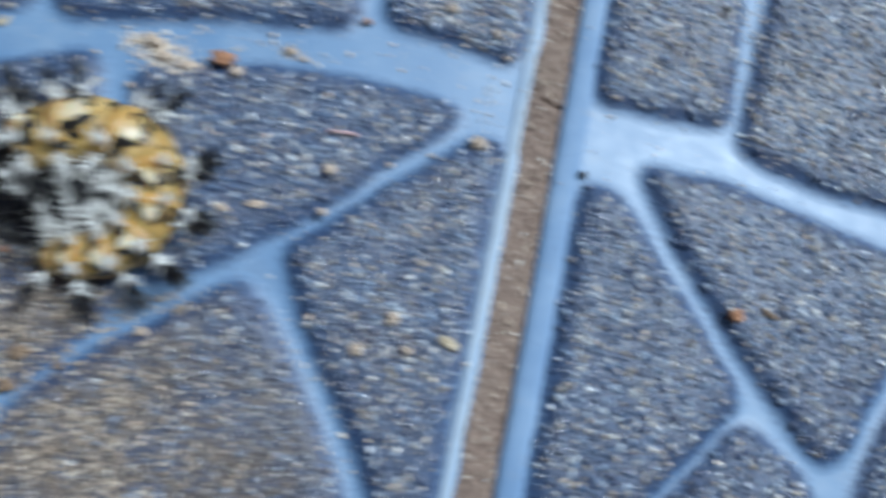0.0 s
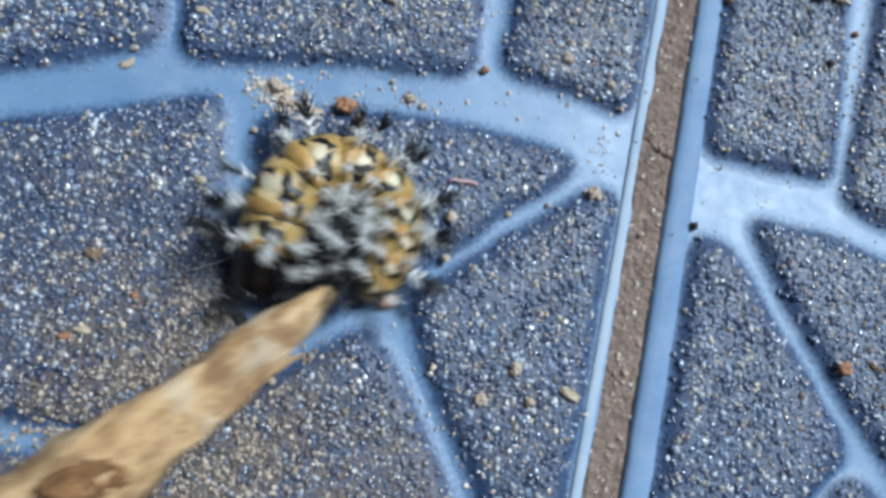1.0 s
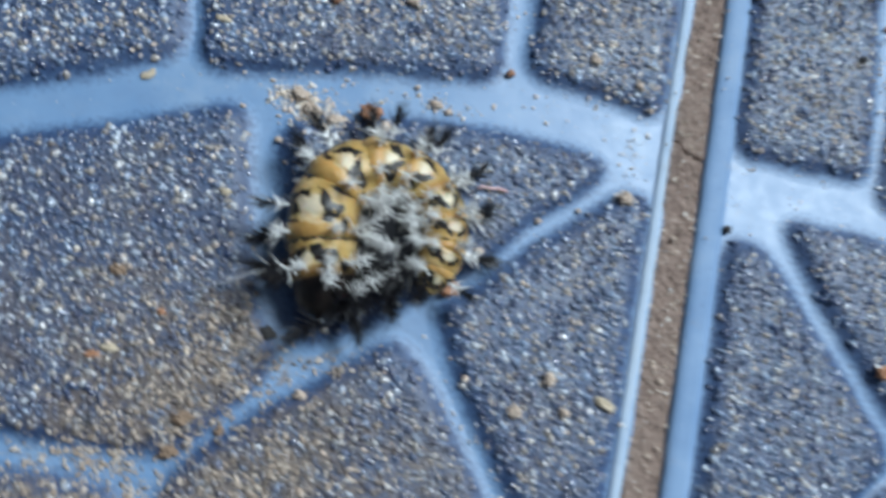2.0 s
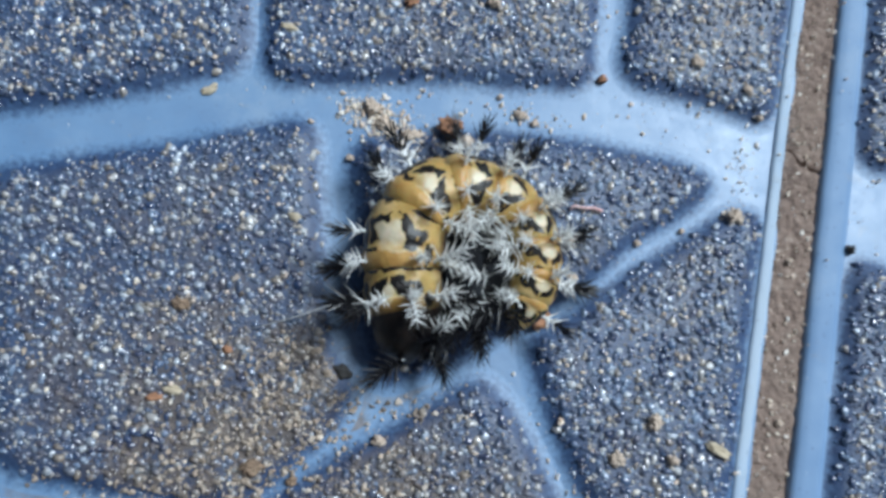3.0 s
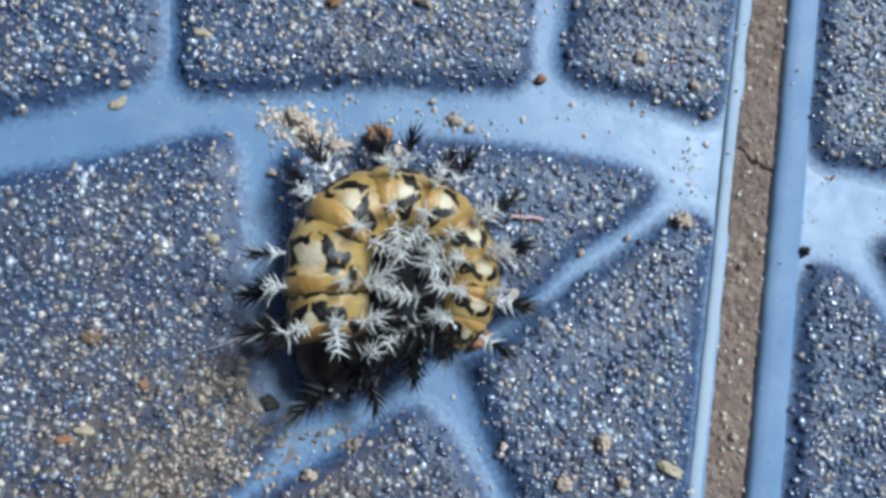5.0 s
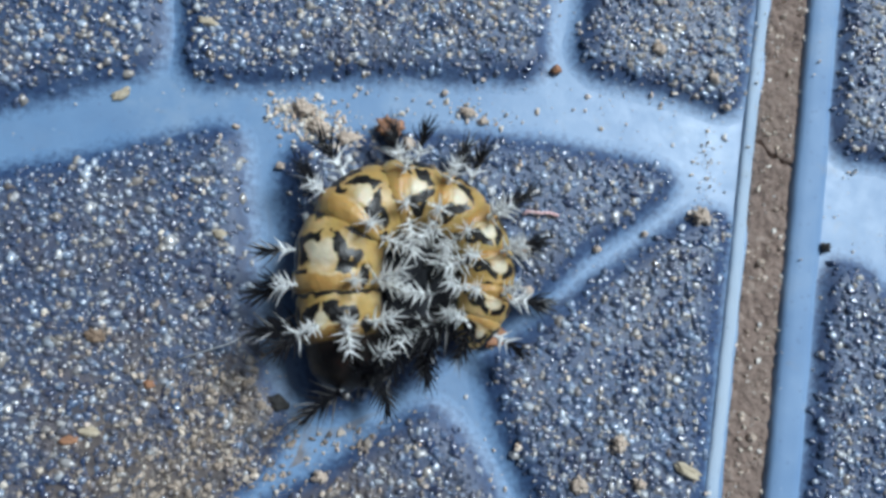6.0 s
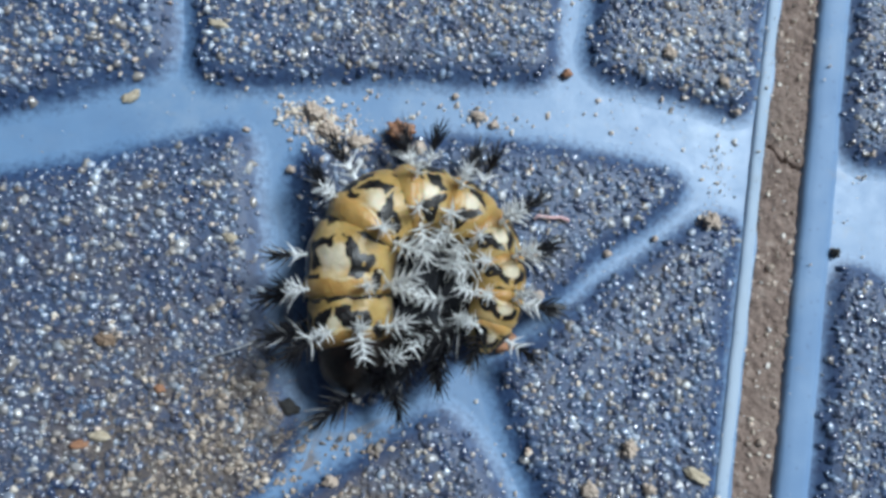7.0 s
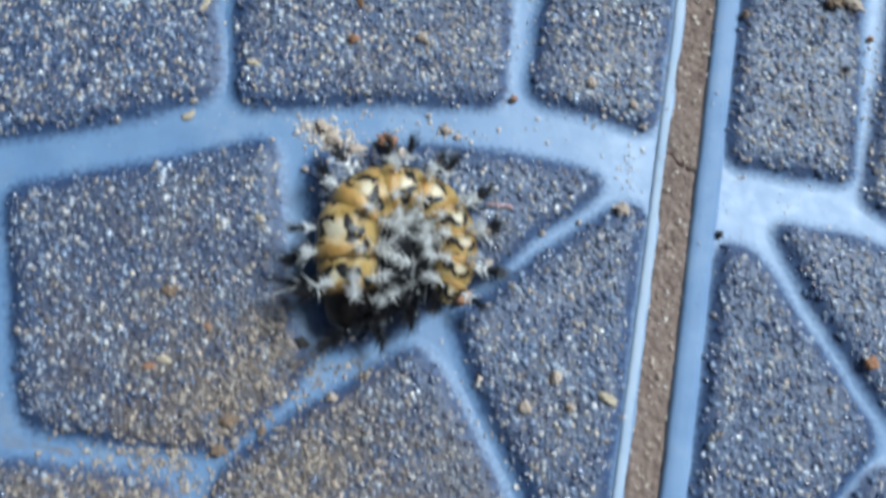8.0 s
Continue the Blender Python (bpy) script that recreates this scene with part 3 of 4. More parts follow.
def make_segment(n, parent):
    verts, along, around, dark = [], [], [], []
    for j in range(ALONG + 1):
        t = j / ALONG
        swell = 0.80 + 0.18 * math.sin(math.pi * t) ** 0.45 + 0.035 * math.exp(-(((t - 0.80) / 0.13) ** 2))
        for i in range(AROUND):
            turn = i / AROUND
            turn = turn - 1 if turn > 0.7 else turn
            dent = 0.040 * math.exp(-(((t - 0.64) / 0.05) ** 2)) + 0.015 * math.exp(-(((t - 0.24) / 0.05) ** 2)) + 0.05 * noise.noise((n * 3.1, t * 3, math.cos(math.tau * turn) * 2 + math.sin(math.tau * turn)))
            p, normal, way = body_point(n * ALONG + j, turn, swell - dent)
            verts.append(p + way * 0.05 * (t - 0.5))
            along.append(t)
            around.append(turn)
            dark.append(1.0 if n >= SEGMENTS - 1 else max(0.0, 1.4 * t - 0.7) if n == SEGMENTS - 2 else 0.0)
    verts += [sum((Vector(v) for v in verts[:AROUND]), Vector()) / AROUND, sum((Vector(v) for v in verts[-AROUND:]), Vector()) / AROUND]
    along += [0, 1]
    around += [0.5, 0.5]
    dark += [1, 1]
    a = AROUND
    faces = [(j * a + i, (j + 1) * a + i, (j + 1) * a + (i + 1) % a, j * a + (i + 1) % a) for j in range(ALONG) for i in range(a)]
    faces += [(i, (i + 1) % a, len(verts) - 2) for i in range(a)] + [(ALONG * a + (i + 1) % a, ALONG * a + i, len(verts) - 1) for i in range(a)]
    mesh = from_arrays("segment", [tuple(v) for v in verts], faces)
    for name, values in (("along", along), ("around", around), ("dark", dark)):
        write_attribute(mesh, name, values)
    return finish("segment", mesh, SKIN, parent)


def scolus_mesh(length, style, seed):
    """A branching spine along +z in one skin: a stalk out of whose sides the thorns grow. style: share of the length from which it is black."""
    rnd = random.Random(seed)
    bm = bmesh.new()
    sides, n = 6, round(5 + 15 * length)
    bend = Vector((rnd.uniform(-0.16, 0.16), rnd.uniform(-0.16, 0.16), 0)) * length
    levels = [-0.06, 0.06] + [0.10 + 0.86 * k / n for k in range(n + 1)]
    rings = []
    for t in levels:
        r = np.interp(t, [-0.06, 0.1, 0.6, 1.0], [0.028, 0.018, 0.013, 0.007])
        middle = Vector((0, 0, length * t)) + bend * t * t
        rings.append([bm.verts.new(middle + Vector((math.cos(math.tau * j / sides), math.sin(math.tau * j / sides), 0)) * r) for j in range(sides)])

    def face(corners, black):
        bm.faces.new(corners).material_index = int(black)

    face(rings[0][::-1], style <= 0.1)
    face(rings[-1], style < 1)
    for k, (low, high) in enumerate(zip(rings, rings[1:])):
        t = levels[k]
        grow = set() if k < 2 else {k % 2, k % 2 + 2, k % 2 + 4} if t > style else {(k * 2) % sides, (k * 2 + 3) % sides}
        for j in range(sides):
            i = (j + 1) % sides
            quad = (low[j], low[i], high[i], high[j])
            black = t > style
            if j not in grow:
                face(quad, black)
                continue
            turn = math.tau * (j + 0.5) / sides + rnd.uniform(-0.3, 0.3)
            tilt = radians(rnd.uniform(52, 70)) * (1.05 - (0.85 if t > style else 0.45) * t)
            reach = rnd.uniform(0.15, 0.21) * (1.1 - 0.25 * t) * min(1.2, 0.55 + length) * (1.5 if black else 1.0)
            way = Vector((math.cos(turn) * math.sin(tilt), math.sin(turn) * math.sin(tilt), math.cos(tilt)))
            base = sum((v.co for v in quad), Vector()) / 4
            across = way.orthogonal().normalized()
            around = way.cross(across)
            # The middle ring of the thorn, its corners in the order of the quad's.
            ring = [base + way * reach * 0.45 + (v.co - base - way * (v.co - base).dot(way)).normalized() * 0.0085 for v in quad]
            ring = [bm.verts.new(p) for p in ring]
            tip = bm.verts.new(base + way * reach + (across * rnd.uniform(-1, 1) + around * rnd.uniform(-1, 1)) * reach * 0.08)
            for q in range(4):
                face((quad[q], quad[(q + 1) % 4], ring[(q + 1) % 4], ring[q]), black)
                face((ring[q], ring[(q + 1) % 4], tip), black)
    bmesh.ops.scale(bm, vec=(CM, CM, CM), verts=bm.verts)
    mesh = bpy.data.meshes.new("scolus")
    bm.to_mesh(mesh)
    bm.free()
    mesh.materials.append(WHITE)
    mesh.materials.append(BLACK)
    return mesh


SCOLI = {(style, k): scolus_mesh(size, share, 10 * k + len(style)) for style, size, share in (("white", 0.30, 2.0), ("long", 0.44, 2.0), ("tipped", 0.36, 0.40), ("black", 0.42, 0.0), ("short", 0.20, 2.0)) for k in range(4)}


def add_scolus(segment, k, turn, style, seed, lean=(0, 0, 0)):
    p, normal, way = body_point(k, turn, 0.97)
    rnd = random.Random(seed)
    aim = (normal + Vector(lean) + way * rnd.uniform(-0.25, 0.25) + Vector((0, 0, rnd.uniform(0.0, 0.15)))).normalized()
    ob = new("scolus", SCOLI[style, seed % 4])
    ob.parent = segment
    turned = aim.to_track_quat("Z", "Y").to_matrix().to_4x4() @ pose(0, 0, 0, 0, 0, rnd.uniform(0, 360))
    size = rnd.uniform(0.85, 1.15)
    ob.matrix_basis = Matrix.Translation(p * CM) @ turned @ Matrix.Diagonal((size, size, size, 1))
    return tagged(ob, {"black": "black thorny spine", "tipped": "thorny spine, white below with black tips"}.get(style, "white feathery spine"))


REST = (-0.0134, -0.0083, 0.0012, 10.6)


def make_caterpillar():
    body = new("caterpillar")
    tagged(body, "curled mustard-yellow caterpillar with black blots and thorny spines", "caterpillar", kind="")
    for n in range(SEGMENTS):
        segment = make_segment(n, body)
        k = (n + 0.78) * ALONG
        rows = [(0.01, "tipped"), (0.17, "white") if n < 6 else (0.08, "short"), (0.30, "white"), (0.38, "long" if n > 5 else "white"), (-0.07, "tipped")]
        if n in (3, 5, 7):
            rows.append((0.44, "white"))
        if n == SEGMENTS - 2:
            rows = [(-0.02, "tipped"), (0.06, "black"), (0.17, "short"), (0.27, "white"), (0.36, "white"), (0.45, "black"), (-0.1, "black")]
        if n == SEGMENTS - 1:
            rows = [(0.08, "black"), (0.27, "black"), (0.36, "white"), (0.45, "black")]
        if n == 0:
            rows = [(0.05, "tipped"), (0.34, "white"), (0.45, "black")]
        if 3 < n < 8:
            add_scolus(segment, k - 0.34 * ALONG, 0.045, "tipped", n * 13 + 2)
        if n == 0:
            add_scolus(segment, k, 0.40, "black", 5, (-0.9, -1.6, 0.0))
            add_scolus(segment, k - 6, 0.30, "black", 6, (-0.5, -1.8, 0.1))
        if n == SEGMENTS - 2:
            add_scolus(segment, k - 2, 0.12, "tipped", 71, (-0.1, -0.9, 0.1))
            add_scolus(segment, k, 0.27, "long", 72, (0.2, -1.0, 0.3))
        for j, (turn, style) in enumerate(rows):
            add_scolus(segment, k + ((n * 7 + j * 5) % 5 - 2) * 1.2, turn, style, n * 11 + j * 3 + 1)
        if 1 < n < SEGMENTS - 1:
            spot = bmesh.new()
            p, normal, way = body_point(k - 4, 0.35, 1.0)
            lump(spot, (0.022, 0.034, 0.02), (0, 0, 0), 0.1, 1, n)
            for v in spot.verts:
                v.co = p + way * v.co.x + normal.cross(way) * v.co.y + normal * v.co.z
            part("spiracle", spot, HUSK, segment)
        if n in (2, 3, 4, 5, 7, 8):
            leg = bmesh.new()
            p, normal, way = body_point(k, 0.54, 0.85)
            inward = Vector((normal.x, normal.y, -0.1))
            tube(leg, [p, p + inward * 0.12, p + inward * 0.2, p + inward * 0.24], (0.12, 0.10, 0.085, 0.04), 12)
            part("proleg", leg, BELLY, segment, "grey fleshy proleg")
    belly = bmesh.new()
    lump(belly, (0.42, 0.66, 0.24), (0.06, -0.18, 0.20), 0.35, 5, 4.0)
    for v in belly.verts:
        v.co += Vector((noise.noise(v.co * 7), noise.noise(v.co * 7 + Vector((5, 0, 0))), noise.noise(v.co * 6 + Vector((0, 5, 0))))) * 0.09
    belly = part("belly", belly, VENTER, body, "wrinkled underside with pale grey folds, the curl's shade in its near-black colour")
    for k, (x, y, aim, style) in enumerate([(-0.05, -0.70, (-0.3, -1, 0.5), "black"), (0.12, -0.74, (0.1, -1, 0.45), "black"), (-0.25, -0.72, (0.1, -1, 0.3), "black"), (0.28, -0.70, (-0.35, -1, 0.4), "black"), (0.0, -0.55, (-0.1, -0.6, 1), "long"), (-0.3, -1.0, (0.2, -1, 0.35), "black"), (0.26, 0.27, (0.1, 0.2, 1), "white"), (0.36, -0.02, (-0.1, -0.1, 1), "white"), (0.40, -0.46, (-0.1, -0.3, 1), "white"), (0.30, -0.30, (-1, -0.1, 0.7), "long"), (0.32, -0.55, (-1, -0.35, 0.6), "long")]):
        thorn = new("scolus", SCOLI[style, k % 4])
        thorn.parent = belly
        thorn.matrix_basis = Matrix.Translation(Vector((x, y, 0.34 if style in ("white", "long") else 0.26)) * CM) @ Vector(aim).to_track_quat("Z", "Y").to_matrix().to_4x4()
        tagged(thorn, "black thorny spine" if style == "black" else "white feathery spine")
    head = bmesh.new()
    p = SPINE_LINE[-1]
    lump(head, (0.15, 0.17, 0.15), (p[0] + 0.03, p[1] + 0.04, 0.15), 0.12, 3, 2.0)
    part("head", head, BLACK, body, "dark glossy head capsule")
    return body


caterpillar = make_caterpillar()


# ---- the stick ----
def make_stick():
    """A dry stem broken to a point: the tip at the origin, the stem along +x, 11 cm long."""
    stick = tagged(new("dry_stick"), "dry tan stem broken to a splintered point, prodding", "stick")
    bm = bmesh.new()
    shape = [(0.0, 0.07), (0.12, 0.13), (0.4, 0.19), (0.7, 0.25), (1.2, 0.32), (1.9, 0.37), (2.6, 0.41), (2.95, 0.49), (3.3, 0.55), (3.7, 0.49), (4.6, 0.46), (7.0, 0.42), (11.0, 0.44)]
    xs = np.concatenate([np.linspace(0, 4.6, 93), np.linspace(4.7, 11, 50)])
    rings = []
    for x in xs:
        r = np.interp(x, [a for a, _ in shape], [b for _, b in shape])
        bend = Vector((0, 0.05 * math.sin(x * 0.9), 0.04 * math.sin(x * 0.7 + 1)))
        row = []
        for j in range(28):
            a = math.tau * j / 28
            n = Vector((x * 0.8, math.cos(a) * 1.2, math.sin(a) * 1.2))
            f = 1 + 0.20 * noise.noise(n * 1.3) + 0.10 * noise.noise((x * 2.6, math.cos(a) * 2, math.sin(a) * 2 + 7)) + 0.10 * noise.noise((x * 1.5, math.cos(a) * 4, math.sin(a) * 4)) + 0.04 * noise.noise((x * 5, math.cos(a) * 8, math.sin(a) * 8))
            if x < 1.3:
                f -= max(0, math.cos(a - 0.9)) * 0.2 * (1.3 - x) / 1.3
            row.append(bm.verts.new(bend + Vector((x, r * f * math.cos(a), r * f * math.sin(a)))))
        rings.append(row)
    for a, b in zip(rings, rings[1:]):
        for j in range(28):
            bm.faces.new((a[j], a[(j + 1) % 28], b[(j + 1) % 28], b[j]))
    bm.faces.new(rings[0][::-1])
    bm.faces.new(rings[-1])
    part("stem", bm, STICK, stick)
    for x, a, size in ((3.3, 1.35, 0.23), (2.3, 0.85, 0.055), (3.65, 0.7, 0.08), (4.3, 2.1, 0.09)):
        r = np.interp(x, [p for p, _ in shape], [q for _, q in shape])
        knot = bmesh.new()
        lump(knot, (size * 1.4, size, size * 0.5), (0, 0, 0), 0.9, 4, x)
        for v in knot.verts:
            y, z = v.co.y, v.co.z + r * 0.93
            v.co = Vector((v.co.x + x, z * math.cos(a) - y * math.sin(a), z * math.sin(a) + y * math.cos(a)))
        part("knot", knot, KNOT, stick, "dark brown bud scar")
    for x, a, long in ((1.3, -0.2, 0.5), (3.2, 2.1, 0.6)):
        r = np.interp(x, [p for p, _ in shape], [q for _, q in shape])
        flake = bmesh.new()
        line = [Vector((x - long * t, r * (0.95 + 0.22 * t) * math.cos(a), r * (0.95 + 0.22 * t) * math.sin(a))) for t in (-0.4, 0, 0.4, 0.75, 1)]
        tube(flake, line, (0.05, 0.06, 0.05, 0.03, 0.008), 6)
        part("splinter", flake, STICK, stick, "lifted fibre")
    return stick


stick = make_stick()


# ---- sand, dirt and crumbs on the paving ----
ALL_RINGS = [rounded(c, 0.34) for c in LEFT_STONES + RIGHT_STONES]


def ground_height(pts):
    """Height of the paving under points."""
    z = np.zeros(len(pts))
    for ring in ALL_RINGS:
        d = inner_distance(ring, pts)
        z = np.maximum(z, np.interp(d, [s[0] for s in SHAPE], [s[1] for s in SHAPE], left=0))
    off = np.abs(pts[:, 0] - (2.60 - 0.011 * pts[:, 1]))
    return np.where(off < 0.25, -0.03, np.where(off < 0.42, 0.05, z))


ICO = bmesh.new()
bmesh.ops.create_icosphere(ICO, subdivisions=1, radius=1)
ICO.verts.ensure_lookup_table()
ICO_V, ICO_F = np.array([v.co[:] for v in ICO.verts]), np.array([[v.index for v in f.verts] for f in ICO.faces])
ICO.free()


def grains(name, pts, sizes, label, material, sink=0.45):
    """Loose grains, each an uneven little stone, as one object."""
    n = len(pts)
    z = ground_height(pts)
    shape = ICO_V[None] * (1 + np.random.uniform(-0.55, 0.45, (n, len(ICO_V), 1)))
    shape = shape * (sizes[:, None] * np.random.uniform(0.5, 1.3, (n, 3)))[:, None]
    shape = shape + np.stack([pts[:, 0], pts[:, 1], z + sizes * (1 - sink)], -1)[:, None]
    faces = (ICO_F[None] + len(ICO_V) * np.arange(n)[:, None, None]).reshape(-1, 3)
    ob = finish(name, from_arrays(name, shape.reshape(-1, 3), faces), material, None, label, False)
    return tagged(ob, "", "sand", "", "stuff")


def scatter(spots):
    """Normally spread points: x, y, spread along, spread across, turn in degrees, count."""
    out = []
    for x, y, a, b, turn, n in spots:
        p = np.random.normal(0, 1, (n, 2)) * (a, b)
        c, s = math.cos(radians(turn)), math.sin(radians(turn))
        out.append(np.stack([x + p[:, 0] * c - p[:, 1] * s, y + p[:, 0] * s + p[:, 1] * c], -1))
    return np.concatenate(out)


wide = np.stack([np.random.uniform(-8, 8.2, 16000), np.random.uniform(-5.4, 5.0, 16000)], -1)
# Rough stones hold the sand, in patches; the smooth channels keep little of it.
patch = np.array([0.5 + noise.noise((x * 1.1, y * 1.1, 21)) + 0.6 * noise.noise((x * 3.1, y * 3.1, 22)) for x, y in wide])
wide = wide[np.random.rand(len(wide)) < np.where(ground_height(wide) > 0.1, 0.7 * np.clip(patch, 0.05, 1), 0.018)]
heavy = scatter([(-2.4, 2.6, 1.5, 1.0, 10, 1700), (1.1, 2.6, 0.7, 0.9, 0, 800), (-6.0, 2.0, 1.2, 1.0, 20, 1000), (4.2, 2.8, 0.8, 1.0, 0, 800), (6.4, 2.6, 0.9, 1.0, 0, 800)])
wide = np.concatenate([wide, heavy[ground_height(heavy) > 0.1]])
grains("sand", wide, 0.006 + 0.024 * np.random.rand(len(wide)) ** 2.5, "thin scatter of tan sand over the paving", SAND)
drift = scatter([(x, y, a, b, turn, round(n * 1.4)) for x, y, a, b, turn, n in DRIFT])
lumpy = np.array([noise.noise((x * 3.5, y * 3.5, 31)) + 0.7 * noise.noise((x * 9, y * 9, 32)) for x, y in drift])
drift = drift[np.random.rand(len(drift)) < np.clip(0.62 + lumpy, 0.12, 1)]
grains("sand_drift", drift, 0.006 + 0.034 * np.random.rand(len(drift)) ** 4, "brown dirt and sand drifted over the stones", SILT)
rims = scatter([(-2.45, 0.50, 0.26, 0.13, -10, 520), (-2.70, 0.62, 0.20, 0.1, 0, 160), (-0.85, 0.97, 0.16, 0.05, -10, 40), (1.85, 0.92, 0.09, 0.22, 5, 60), (1.79, 0.36, 0.09, 0.07, 0, 60), (0.2, 1.3, 1.0, 0.2, 8, 28), (-1.2, 1.05, 0.6, 0.15, 8, 45), (5.4, 3.5, 0.1, 0.6, 0, 90), (3.9, 0.8, 0.5, 0.2, 0, 22), (1.5, 2.4, 0.45, 0.5, 0, 260), (6.3, 2.6, 0.8, 0.8, 0, 260), (4.2, 2.6, 0.6, 0.8, 0, 260), (-2.4, 2.6, 1.2, 0.8, 10, 420), (1.1, 2.5, 0.6, 0.7, 0, 200), (-6.2, 1.6, 1.0, 0.8, 20, 260), (-1.5, 2.0, 1.0, 0.3, 12, 220), (-5.6, 0.55, 0.5, 0.1, 30, 80), (1.0, -2.6, 0.5, 0.9, 0, 60), (-4.05, -2.02, 0.11, 0.10, 0, 60), (-3.6, -2.5, 0.8, 0.6, 20, 160), (0.9, -2.4, 0.6, 1.1, 0, 260), (-1.2, -3.6, 0.8, 0.6, 20, 300)])
grains("sand_heap", rims, 0.008 + 0.026 * np.random.rand(len(rims)) ** 3, "small heaps of tan sand in the channels", SAND)
line = np.random.uniform(-5.4, 5.2, 420)
bed = np.stack([2.60 - 0.011 * line + np.random.uniform(-0.23, 0.23, 420), line], -1)
grains("joint_sand", bed, 0.009 + 0.026 * np.random.rand(420) ** 2, "pale sand grains on the mortar", SAND)


def make_crumb(name, x, y, size, material, label, category, flat=0.7, turn=0.0, rough=0.35, bits=1, seed=0.0):
    """A pebble, chip or clod resting on the paving; bits: how crumbly it is."""
    bm = bmesh.new()
    lump(bm, (size[0], size[1], size[1] * flat), (0, 0, 0), rough, 4 if bits > 1 else 3, seed)
    if bits > 1:
        for v in bm.verts:
            n = v.co / size[1]
            v.co *= 1 + 0.5 * noise.noise(n * 2.2 + Vector((seed, 0, 0))) + 0.3 * noise.noise(n * 4.3 + Vector((0, seed, 0))) + 0.12 * noise.noise(n * 11 + Vector((0, 0, seed)))
    low = min(v.co.z for v in bm.verts)
    z = float(ground_height(np.array([[x, y]]))[0])
    ob = part(name, bm, material)
    ob.matrix_world = pose(x * CM, y * CM, (z - low * 0.8 + 0.01) * CM, 0, 0, turn)
    return tagged(ob, label, category)


